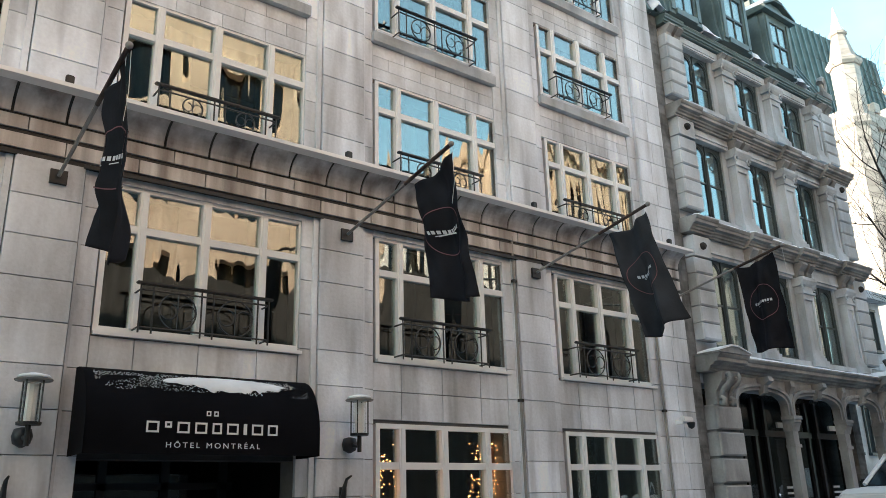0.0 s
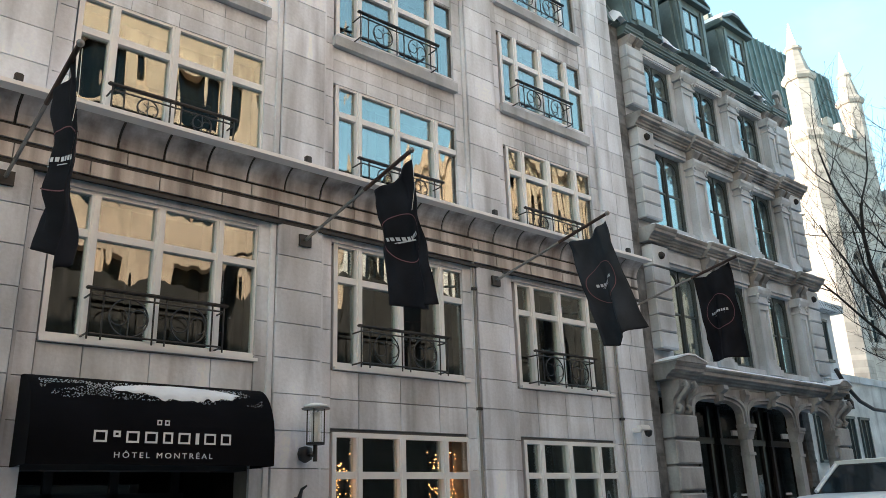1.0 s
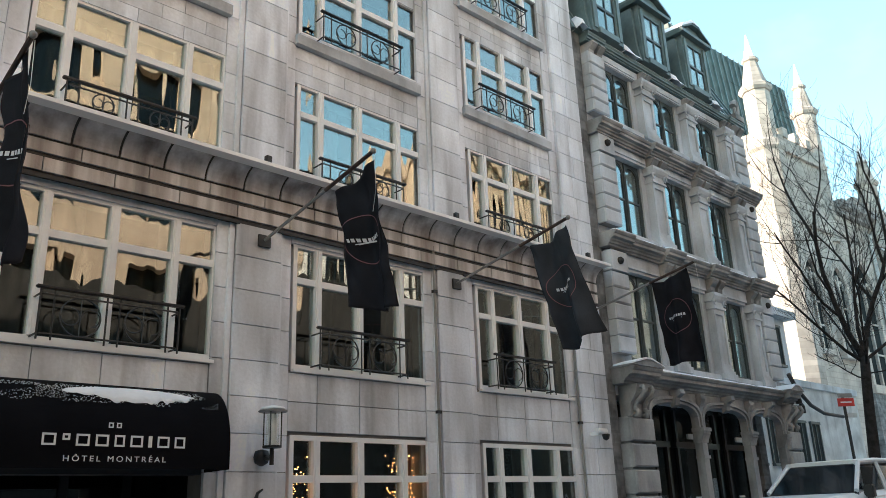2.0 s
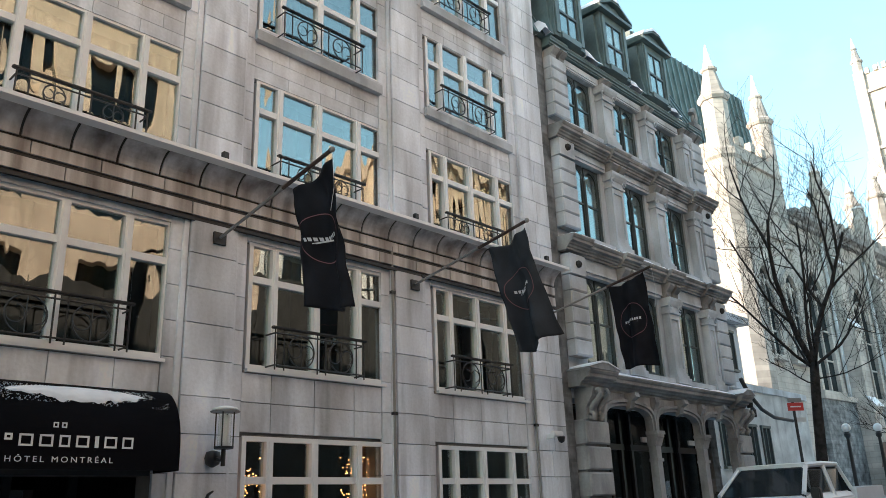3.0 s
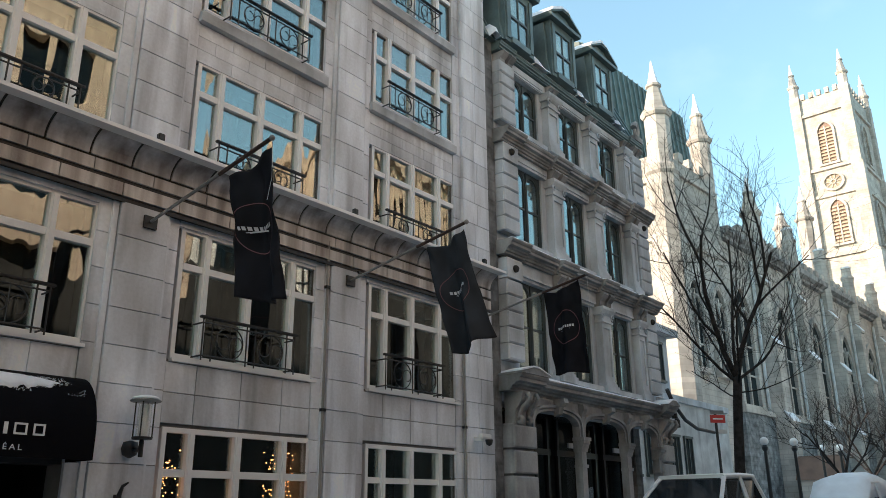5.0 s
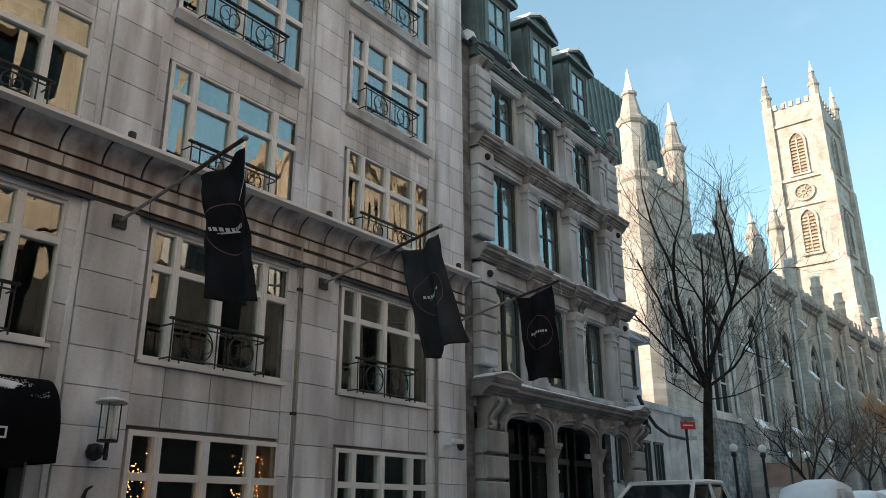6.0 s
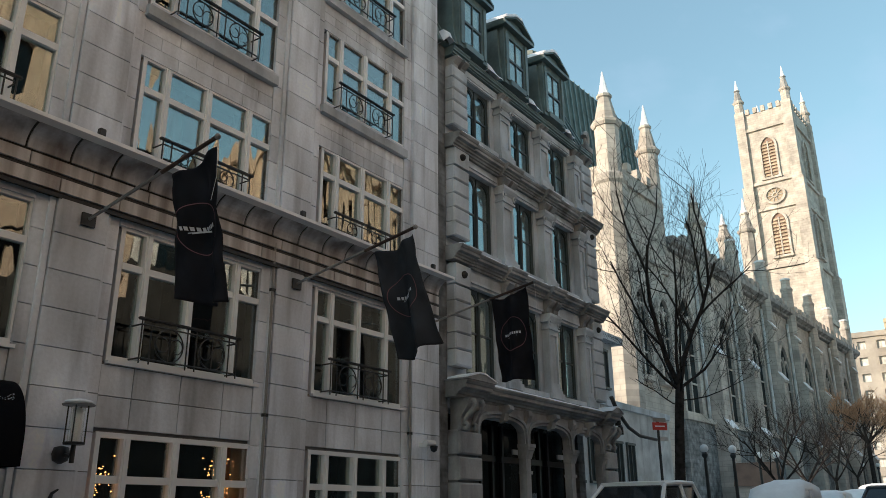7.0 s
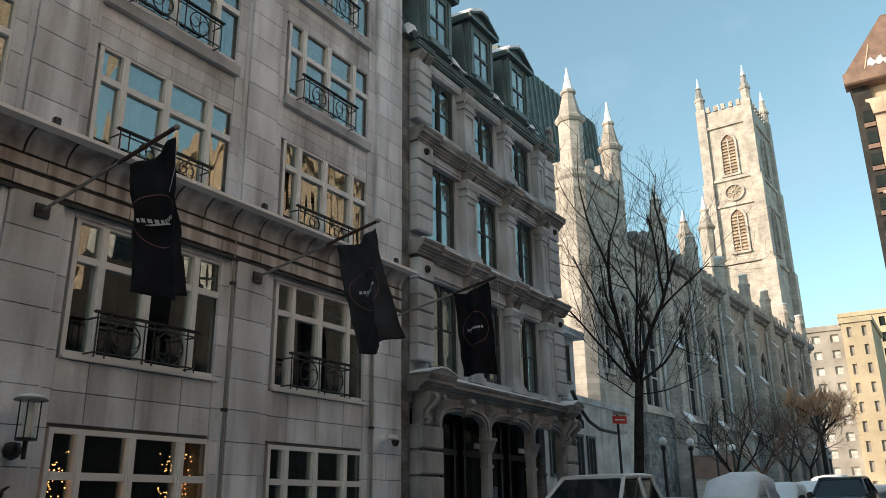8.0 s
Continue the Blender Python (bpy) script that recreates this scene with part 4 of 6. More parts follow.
def gothic_window(parent, face, u, v, half, z0, zs, louvred=False, point=0.8):
    """A pointed window on a wall: face 'y' looks to -y at y = v, face 'x' to -x at x = v."""
    w = new("window")
    w.parent = parent
    line = arch_line(u, half, zs, 8, point)
    outer = arch_line(u, half + 0.3, zs, 8, point)
    rim, inner = [(u - half, z0)] + line + [(u + half, z0)], [(u - half - 0.3, z0)] + outer + [(u + half + 0.3, z0)]
    bm = bmesh.new()
    strip_arch(bm, rim, inner, -0.28, 0.0)
    box(bm, u - half - 0.4, u + half + 0.4, -0.4, 0.0, z0 - 0.35, z0 - 0.01)
    objs = [part("surround", bm, M_CHURCH, w)]
    bm = bmesh.new()
    extrude_y(bm, rim, -0.04, -0.02)
    objs.append(part("louvre_back" if louvred else "leaded_pane", bm, M_BROWN if louvred else M_DARKPANE, w))
    bm = bmesh.new()
    box(bm, u - 0.09, u + 0.09, -0.2, -0.041, z0, zs + half * 0.9)
    if not louvred:
        strip_arch(bm, arch_line(u - half / 2, half / 2 - 0.12, zs - 0.2, 6, point), arch_line(u - half / 2, half / 2, zs - 0.2, 6, point), -0.18, -0.041)
        strip_arch(bm, arch_line(u + half / 2, half / 2 - 0.12, zs - 0.2, 6, point), arch_line(u + half / 2, half / 2, zs - 0.2, 6, point), -0.18, -0.041)
        n = 3
        for k in range(1, n):
            box(bm, u - half, u + half, -0.12, -0.041, z0 + (zs - z0) * k / n, z0 + (zs - z0) * k / n + 0.12)
    objs.append(part("tracery", bm, M_CHURCH, w))
    if louvred:
        z = z0 + 0.2
        while z < zs + half * 0.8:
            bm = bmesh.new()
            hw = half if z < zs else half * max(0.2, 1 - (z - zs) / (half * 1.5))
            extrude_x(bm, [(-0.2, z), (-0.05, z + 0.28), (-0.05, z + 0.34), (-0.2, z + 0.06)], u - hw, u + hw)
            objs.append(part("louvre_slat", bm, M_LOUVRE, w))
            z += 0.55
    for o in objs:
        for vt in o.data.vertices:
            a, b, c = vt.co
            vt.co = (a, v + b, c) if face == "y" else (v + b, a, c)
        if face == "x":
            o.data.flip_normals()
    return w


# chapel block with the two near pinnacles
CX0, CX1, CY = 43.6, 50.6, 8.0
cb = new("chapel_block")
cb.parent = ch
bm = bmesh.new()
box(bm, CX0, CX1, CY, 26, 0, 25.6)
part("wall", bm, M_CHURCH, cb)
for dims in ((CX0 - 0.2, CX1 + 0.2, CY - 0.2, CY - 0.004, 24.4, 24.8), (CX0 - 0.2, CX0 - 0.004, CY + 0.2, 26, 23.6, 24.0), (CX0 - 0.15, CX0 - 0.004, CY - 0.15, 26, 19.4, 19.8), (CX0, CX1, CY - 0.15, CY - 0.004, 19.4, 19.8)):
    part_box("string_course", M_CHURCH, cb, dims)
battlements(cb, ((CX0 + 1.6, CY - 0.1), (CX1 - 1, CY - 0.1)), 25.6, 0.6, 0.7, 0.5)
battlements(cb, ((CX0 - 0.1, CY + 1.5), (CX0 - 0.1, 26)), 25.6, 0.6, 0.8, 0.5)
pinnacle(ch, CX0 + 0.35, CY + 0.35, 24.8, 28.5, 33.0, 0.78)
bm = bmesh.new()
lathe(bm, CX0 + 0.35, CY + 0.35, [(1.0, 0), (1.0, 23.9), (1.15, 24.1), (1.15, 24.5), (0.8, 24.8)], 8)
part('corner_turret', bm, M_CHURCH, ch)
pinnacle(ch, CX1 - 0.3, CY + 0.4, 19, 28.9, 33.2, 0.68)
bm = bmesh.new()
extrude_x(bm, [(13.2, 25.6), (14.0, 37.7), (15.5, 38.2), (24, 38.2), (24, 25.6)], CX0 + 1, 60.8)
croof = part("chapel_roof", bm, M_CHROOF, ch, "dark seamed metal chapel roof")
for k in range(20):
    bm = bmesh.new()
    extrude_x(bm, [(13.08, 25.6), (13.88, 37.7), (14.0, 37.7), (13.2, 25.6)], CX0 + 1.2 + 0.8 * k, CX0 + 1.32 + 0.8 * k)
    part("seam", bm, M_SLATE, croof)
for k in range(2):
    gothic_window(ch, "y", CX0 + 2.0 + 3.4 * k, CY, 0.8, 11.0, 15.6)

# nave: seven tall bays between stepped buttresses
NX1 = 104.4
PITCH = 7.35
bm = bmesh.new()
extrude_x(bm, [(CY, 0), (CY, 21.8), (CY + 0.5, 22.4), (CY + 8, 25.5), (CY + 20, 25.5), (CY + 20, 0)], CX1 + 0.02, NX1)
part("nave_wall", bm, M_CHURCH, ch)
bm = bmesh.new()
extrude_x(bm, [(CY - 0.01, 21.2), (CY - 0.3, 21.3), (CY - 0.35, 21.5), (CY - 0.7, 21.7), (CY - 0.75, 22.1), (CY - 0.01, 22.1)], CX1 + 0.02, NX1)
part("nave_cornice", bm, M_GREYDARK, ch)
battlements(ch, ((CX1 + 2.0, CY - 0.6), (NX1, CY - 0.6)), 22.104, 0.7, 0.75, 0.45)
part_box("plinth", M_RUBBLE, ch, (CX1 + 0.02, NX1, CY - 0.35, CY - 0.004, 0, 8.6))
part_box("string_course", M_CHURCH, ch, (CX1 + 0.02, NX1, CY - 0.5, CY - 0.004, 8.604, 8.95))
BAY0 = 52.6
for k in range(7):
    x = BAY0 + PITCH * k
    gothic_window(ch, "y", x, CY, 1.3, 9.2, 15.6, point=1.0)
    b = new("buttress")
    b.parent = ch
    xb = x + PITCH / 2
    for dy, z0, z1, hw in ((1.35, 0, 9.0, 0.72), (1.1, 9.0, 14.6, 0.62), (0.75, 14.6, 19.6, 0.46)):
        bm = bmesh.new()
        extrude_x(bm, [(CY - 0.004, z0), (CY - dy, z0), (CY - dy, z1 - 0.9), (CY - dy - 0.12, z1 - 0.86), (CY - dy - 0.12, z1 - 0.7), (CY - dy + 0.35, z1 - 0.004), (CY - 0.004, z1 - 0.004)], xb - hw, xb + hw)
        part("stage", bm, M_CHURCH, b)
        bm = bmesh.new()
        extrude_x(bm, [(CY - dy - 0.14, z1 - 0.68), (CY - dy - 0.14, z1 - 0.56), (CY - dy + 0.33, z1 + 0.13), (CY - dy + 0.33, z1 + 0.004)], xb - hw + 0.02, xb + hw - 0.02)
        part("snow_cap", bm, M_SNOW, b, "snow lying on the weathered ledge")
    # A pale upright rod on each side of the buttress.
    for sx in (-1, 1):
        bm = bmesh.new()
        tube(bm, [(xb + sx * 0.92, CY - 0.16, 2), (xb + sx * 0.92, CY - 0.16, 20.6)], 0.12, sides=6)
        part("pale_rod", bm, M_STUCCO, b, "pale upright rod beside the buttress")
    if k == 0:
        pinnacle(ch, xb, CY - 0.3, 19.6, 24.6, 28.2, 0.62)
    else:
        stump(ch, xb, CY - 0.3, 19.6, 25.6, 0.5)
# tall pinnacles rising behind the nave roof into the sun
pinnacle(ch, 78.9, 13.05, 24.0, 31.3, 34.5, 0.66)
pinnacle(ch, 88.4, 13.6, 24.0, 35.2, 39.8, 0.8)
part_box("west_range", M_CHURCH, ch, (NX1 + 0.004, 113.0, 12.8, 27.5, 0, 21.6))

# great tower
TX0, TX1, TY0, TY1, TZ = 113.5, 124.0, 12.8, 20.0, 64.6
tw = new("tower")
tw.parent = ch
bm = bmesh.new()
box(bm, TX0, TX1, TY0, TY1, 0, TZ)
part("wall", bm, M_CHURCH, tw)
for z in (29.5, 38.0, 47.5, 51.9, 61.4):
    part_box("string_course", M_CHURCH, tw, (TX0 - 0.3, TX1 + 0.3, TY0 - 0.3, TY1 + 0.3, z, z + 0.5))
for x in (TX0, TX1):
    for y in (TY0, TY1):
        sx, sy = (-1 if x == TX0 else 1), (-1 if y == TY0 else 1)
        for z0, z1, g in ((0, 38.0, 0.9), (38.0, 51.9, 0.65), (51.9, TZ + 0.6, 0.45)):
            bm = bmesh.new()
            box(bm, x - 0.9 if sx > 0 else x - g, x + g if sx > 0 else x + 0.9, y - 0.9 if sy > 0 else y - g, y + g if sy > 0 else y + 0.9, z0, z1)
            part("corner_buttress", bm, M_CHURCH, tw)
        pinnacle(ch, x - sx * 0.2, y - sy * 0.2, TZ, TZ + 2.5, TZ + 7.0, 0.66, top=M_GREYDARK if x == TX0 else None)
battlements(tw, ((TX0 - 0.2, TY0 + 0.8), (TX0 - 0.2, TY1 - 0.8)), TZ + 0.004, 0.55, 0.95, 0.5)
battlements(tw, ((TX0 + 1, TY0 - 0.2), (TX1 - 1, TY0 - 0.2)), TZ + 0.004, 0.6, 0.95, 0.5)
TYC = (TY0 + TY1) / 2
gothic_window(ch, "x", TYC, TX0, 0.98, 52.9, 58.2, True)
gothic_window(ch, "x", TYC, TX0, 0.98, 39.9, 45.2, True)
gothic_window(ch, "y", (TX0 + TX1) / 2, TY0, 1.0, 52.9, 58.2, True)
gothic_window(ch, "y", (TX0 + TX1) / 2, TY0, 1.0, 39.9, 45.2, True)
bm = bmesh.new()
ring = lambda r: [(TYC + r * math.cos(2 * math.pi * k / 24), 49.8 + r * math.sin(2 * math.pi * k / 24)) for k in range(25)]
strip_arch(bm, ring(1.15), ring(1.5), -0.3, -0.004)
strip_arch(bm, ring(0.25), ring(0.4), -0.2, -0.004)
for v in bm.verts:
    v.co = (TX0 + v.co.y, v.co.x, v.co.z)
bmesh.ops.recalc_face_normals(bm, faces=bm.faces[:])
part("rose_window", bm, M_CHURCH, tw, "small round rose window")
for k in range(10):
    a = 2 * math.pi * k / 10
    bm = bmesh.new()
    tube(bm, [(TX0 - 0.1, TYC + r * math.cos(a), 49.8 + r * math.sin(a)) for r in (0.3, 1.2)], 0.08, sides=4)
    part("spoke", bm, M_CHURCH, tw)
bm = bmesh.new()
lathe(bm, TYC, 49.8, [(1.1, 0), (1.1, 0.02)], 24)
for v in bm.verts:
    v.co = (TX0 - 0.02 - v.co.z, v.co.x, v.co.y)
bmesh.ops.recalc_face_normals(bm, faces=bm.faces[:])
part("rose_pane", bm, M_LOUVRE, tw)

# ---- buildings across the street, behind the camera, seen in the panes; unseen ones that shape light ----


def plain_block(name, label, x0, x1, y0, y1, z1, material, face=1, floors=6, bayw=3.0, base=0, pier=1.05, pane=None):
    """A stone office block whose street face has rows of real recessed windows."""
    t = thing(name, label, "building")
    n = max(1, round((x1 - x0) / bayw))
    bw = (x1 - x0) / n
    fh = z1 / floors
    bm = bmesh.new()
    yf = y1 if face > 0 else y0
    box(bm, x0, x1, y0 + (0.5 if face < 0 else 0), y1 - (0.5 if face > 0 else 0), -1, z1)
    ya, yb = (yf - 0.5 + 0.004, yf) if face > 0 else (yf, yf + 0.5 - 0.004)
    for k in range(n + 1):
        box(bm, max(x0, x0 + k * bw - pier), min(x1, x0 + k * bw + pier), ya, yb, -1, z1)
    for f in range(floors + 1):
        for k in range(n):
            box(bm, x0 + k * bw + pier + 0.001, x0 + (k + 1) * bw - pier - 0.001, ya, yb, f * fh - 0.7, min(z1, f * fh + 0.7))
    box(bm, x0 - 0.3, x1 + 0.3, min(y0, y0 - 0.3), y1 + 0.5, z1 + 0.001, z1 + 0.9)
    part("wall", bm, material, t)
    for f in range(floors):
        for k in range(n):
            bm = bmesh.new()
            yy = yf - 0.46 * face
            box(bm, x0 + k * bw + pier, x0 + (k + 1) * bw - pier, min(yy, yy + 0.02 * face), max(yy, yy + 0.02 * face), f * fh + 0.7, (f + 1) * fh - 0.7)
            part("window", bm, pane or M_LEADED, t)
    # base: height of a near-black band standing in for street-level shade.
    if base:
        part_box("shade_band", M_NEARBLACK, t, (x0 - 0.05, x1 + 0.05, yf - 0.3, yf + 0.12, -1, base), "dark band painting the shaded street level")
    return t


plain_block("sandstone_building", "tall warm sandstone office block catching the sun", -30, 14.3, -26, -13.5, 28, M_GOLD, 1, 8, 3.4, 9.0, 0.8)
plain_block("low_building", "low pale stone shop building across the street", 14.5, 21.6, -26, -13.5, 12.6, M_PALE, 1, 3, 3.4, 10.4)
plain_block("sandstone_building", "warm stone office block catching the sun", 22, 32.4, -26, -13.5, 17.4, M_GOLD, 1, 5, 3.4, 12.3)
plain_block("granite_building", "dim grey granite office block across the street", 32.6, 47, -26, -13.5, 14.6, M_FARSTONE, 1, 4, 3.4, 9.5)
# Unseen block added to shade the street from the low sun.
plain_block("sun_blocker_building", "long unseen block beside the hotel, added to keep sun off the street", -62, -12.05, 0.05, 14, 16.0, M_STONE, -1, 5, 3.4)
# Unseen pale row added to bounce sunlight onto the nave wall.
plain_block("sandstone_building", "unseen pale stone row added up the street to bounce sunlight", 92, 145, -30, -14.5, 22, M_PALE, 1, 6, 3.4)
M_FARGOLD = mat("far_pale_stone", (0.5, 0.43, 0.3), 0.9, vary=0.1, scale=0.3, fine=2)
# Grey wall and white panes put this front's shade and sky reflection into colour.
far = plain_block("office_building", "office block with many windows at the street's end, shade painted grey", -26, -5.1, 0, 18, 27.8, M_FARSTONE, -1, 10, 2.9, 0, 0.85, M_STUCCO)
far.location, far.rotation_euler = (152, 0, 3), (0, 0, radians(-90))
far = plain_block("office_building", "narrow sunlit pale stone office front at the street's end", -5.0, -0.4, 0, 18, 28.2, M_FARGOLD, -1, 9, 2.3, 0, 0.8, M_FARSTONE)
far.location, far.rotation_euler = (149, 0, 3), (0, 0, radians(-90))
far = plain_block("office_building", "taller pale office block behind the street's end", -9.2, 30, 0, 18, 37.5, M_FARGOLD, -1, 11, 3.4, 0, 1.05, M_DARKPANE)
far.location, far.rotation_euler = (190, 0, 3), (0, 0, radians(-90))

# tall corner building: brown copper roof and cornice over a sandstone front that looks down the street
cbld = thing("corner_building", "tall sandstone building with brown copper cornice and snowy roof", "building")
CBX, CBY, CBZ = 75.0, -6.55, 38.3
bm = bmesh.new()
box(bm, CBX + 0.8, CBX + 15, CBY - 16, CBY, 0, CBZ)
part("wall", bm, M_GOLD, cbld)
# Near-black strip paints the shadow along this corner of the sandstone wall.
part_box("shadow_strip", M_NEARBLACK, cbld, (CBX + 0.3, CBX + 0.796, CBY - 1.45, CBY, 0, CBZ), "dark strip painted as the corner's shadow")
for r in range(14):
    z = CBZ - 3.6 - r * 2.1
    part_box("window", M_DARKPANE, cbld, (CBX + 0.2, CBX + 0.296, CBY - 1.4, CBY - 0.55, z, z + 1.1))
    part_box("sill", M_BROWN, cbld, (CBX + 0.12, CBX + 0.296, CBY - 1.44, CBY - 0.5, z - 0.5, z - 0.1))
for k in range(4):
    y = CBY - 1.5 - k * 3.4
    bay = new("bay")
    bay.parent = cbld
    part_box("pier", M_GOLD, bay, (CBX - 0.2, CBX + 0.796, y - 2.0, y, 0, CBZ - 1.6))
    for z in (CBZ - 2.6, CBZ - 11.4, CBZ - 20.2):
        bm = bmesh.new()
        extrude_x(bm, [(y + 0.55, z + 0.9), (y + 0.55, z + 0.7), (y + 0.25, z + 0.5), (y + 0.1, z - 0.6), (y - 2.1, z - 0.6), (y - 2.25, z + 0.5), (y - 2.5, z + 0.7), (y - 2.5, z + 0.9)], CBX - 0.5, CBX - 0.204)
        part("console", bm, M_GOLD, bay, "carved sandstone console")
    for r in range(10):
        z = CBZ - 5.0 - r * 3.1
        part_box("window", M_DARKPANE, bay, (CBX + 0.6, CBX + 0.79, y - 3.2, y - 2.1, z, z + 1.9))
bm = bmesh.new()
prof = [(0.8, CBZ), (-0.6, CBZ), (-0.75, CBZ + 0.15), (-0.75, CBZ + 1.1), (-0.6, CBZ + 1.25), (0.8, CBZ + 1.25)]
extrude_y(bm, [(CBX + u, z) for u, z in prof], CBY - 16.5, CBY + 0.45)
part("cornice", bm, M_BROWN, cbld)
bm = bmesh.new()
z0 = CBZ + 1.252
lo = [bm.verts.new(p) for p in ((CBX - 0.5, CBY + 0.3, z0), (CBX - 0.5, CBY - 16.2, z0), (CBX + 15, CBY - 16.2, z0), (CBX + 15, CBY + 0.3, z0))]
hi = [bm.verts.new(p) for p in ((CBX + 3.2, CBY - 3.4, z0 + 7), (CBX + 3.2, CBY - 12, z0 + 7), (CBX + 12, CBY - 12, z0 + 7), (CBX + 12, CBY - 3.4, z0 + 7))]
for k in range(4):
    bm.faces.new((lo[k], lo[(k + 1) % 4], hi[(k + 1) % 4], hi[k]))
bm.faces.new(hi)
bm.faces.new(lo[::-1])
bmesh.ops.recalc_face_normals(bm, faces=bm.faces[:])
cop = part("copper_roof", bm, M_BROWN, cbld)
for k in range(6):
    bm = bmesh.new()
    y = CBY - 1.4 - 1.9 * k
    tube(bm, [(CBX - 0.5, y, z0 + 0.02), (CBX + 1.2, y - 0.6, z0 + 3.25)], 0.07, sides=4)
    part("seam", bm, M_GOLD, cop)
    if k < 4:
        bm = bmesh.new()
        n = 7
        f = lambda u, v: (CBX - 0.5 + 3.7 * v - 0.06, y - 0.2 - 1.5 * u - 0.9 * v, z0 + 7 * v)
        low = [f(j / n, 0.04 + 0.03 * math.sin(2.4 * j + k)) for j in range(n + 1)]
        top = [f(j / n, 0.16 + 0.05 * math.sin(1.7 * j + 2 * k)) for j in range(n + 1)]
        strip = [bm.verts.new(p) for p in low + top[::-1]]
        bm.faces.new(strip)
        bmesh.ops.solidify(bm, geom=bm.faces[:], thickness=-0.08)
        part("snow", bm, M_SNOW, cop)

# ---- hotel fittings ----


def railing(x0, x1, z0, z1, y=-0.16):
    """A Juliet rail: thick handrail, frame of thin rods and two ring ornaments."""
    r = thing("balcony_railing", "dark iron Juliet railing with ring ornaments below the window", "railing", "window railings", at=(x0, y, z0))
    L, H = x1 - x0, z1 - z0
    bm = bmesh.new()
    box(bm, -0.06, L + 0.06, -0.035, 0.035, H - 0.04, H)
    bmesh.ops.bevel(bm, geom=bm.edges[:], offset=0.012, segments=2, affect="EDGES")
    part("handrail", bm, M_IRON, r)
    for z in (0.05, H - 0.1):
        bm = bmesh.new()
        tube(bm, [(0, 0.24, z), (0, 0.03, z), (0.03, 0, z), (L - 0.03, 0, z), (L, 0.03, z), (L, 0.24, z)], 0.013, sides=6)
        part("rail", bm, M_IRON, r)
    for x in (0.0, 0.16, L / 2 - 0.08, L / 2 + 0.08, L - 0.16, L):
        bm = bmesh.new()
        tube(bm, [(x, 0, -0.02), (x, 0, H - 0.03)], 0.012, sides=6)
        part("baluster", bm, M_IRON, r)
    R = (H - 0.15) / 2
    zc = 0.05 + R
    for x in (L * 0.5 - (L / 2 - 0.12) * 0.52, L * 0.5 + (L / 2 - 0.12) * 0.52):
        bm = bmesh.new()
        circ = lambda cx, cz, rr, a0, a1, n: [(cx + rr * math.cos(a0 + (a1 - a0) * k / n), 0, cz + rr * math.sin(a0 + (a1 - a0) * k / n)) for k in range(n + 1)]
        tube(bm, circ(x, zc, R, 0, 2 * math.pi, 24), 0.011, sides=5)
        for s in (-1, 1):
            tube(bm, circ(x + s * R * 0.5, zc, R * 0.45, math.pi / 2 if s < 0 else -math.pi / 2, -math.pi if s < 0 else math.pi, 14), 0.008, sides=5)
        tube(bm, [(x, 0, zc - R), (x, 0, zc + R)], 0.008, sides=5)
        part("ring_ornament", bm, M_IRON, r)
    return r


for bi, b in enumerate(BAYS):
    ra, rb = deep(b[1], 0, -0.16)[0] + 0.05, deep(b[3], 0, -0.16)[0] + 0.12
    for z0, z1 in ((4.109, 4.738), (7.086, 7.518), (9.723, 10.284), (12.22, 12.77)):
        railing(ra, rb, z0, z1)

# awning over the entrance
aw = thing("entrance_awning", "black canvas quarter-round awning with white lettering and patchy snow", "awning")
AX0, AX1, AP, AZ0, AZ1 = 1.47, 4.38, 0.58, 2.62, 3.64
prof = [(-AP * math.sin(math.pi / 2 * k / 14) ** 0.9, AZ1 - (AZ1 - AZ0 - 0.28) * (1 - math.cos(math.pi / 2 * k / 14))) for k in range(15)]
prof = prof + [(-AP, AZ0)]
bm = bmesh.new()
extrude_x(bm, [(0.08, AZ1)] + prof + [(-AP + 0.02, AZ0)] + [(y + 0.02, z - 0.025) for y, z in prof[-2::-1]] + [(0.08, AZ1 - 0.03)], AX0, AX1)
part("canopy", bm, M_CANVAS, aw)
for x in (AX0 - 0.004, AX1 - 0.008):
    bm = bmesh.new()
    extrude_x(bm, [(0.06, AZ1)] + prof + [(0.06, AZ0)], x, x + 0.012)
    part("side_panel", bm, M_CANVAS, aw)


def on_awning(u, lift=0.006):
    """The place on the canopy's curve at the share u of its length, with its outward tilt."""
    k = u * (len(prof) - 2)
    i = min(int(k), len(prof) - 3)
    f = k - i
    (ya, za), (yb, zb) = prof[i], prof[i + 1]
    t = Vector((0, yb - ya, zb - za)).normalized()
    n = Vector((0, t.z, -t.y))
    p = Vector((0, ya + (yb - ya) * f, za + (zb - za) * f))
    return p + n * lift if n.y < 0 else p - n * lift


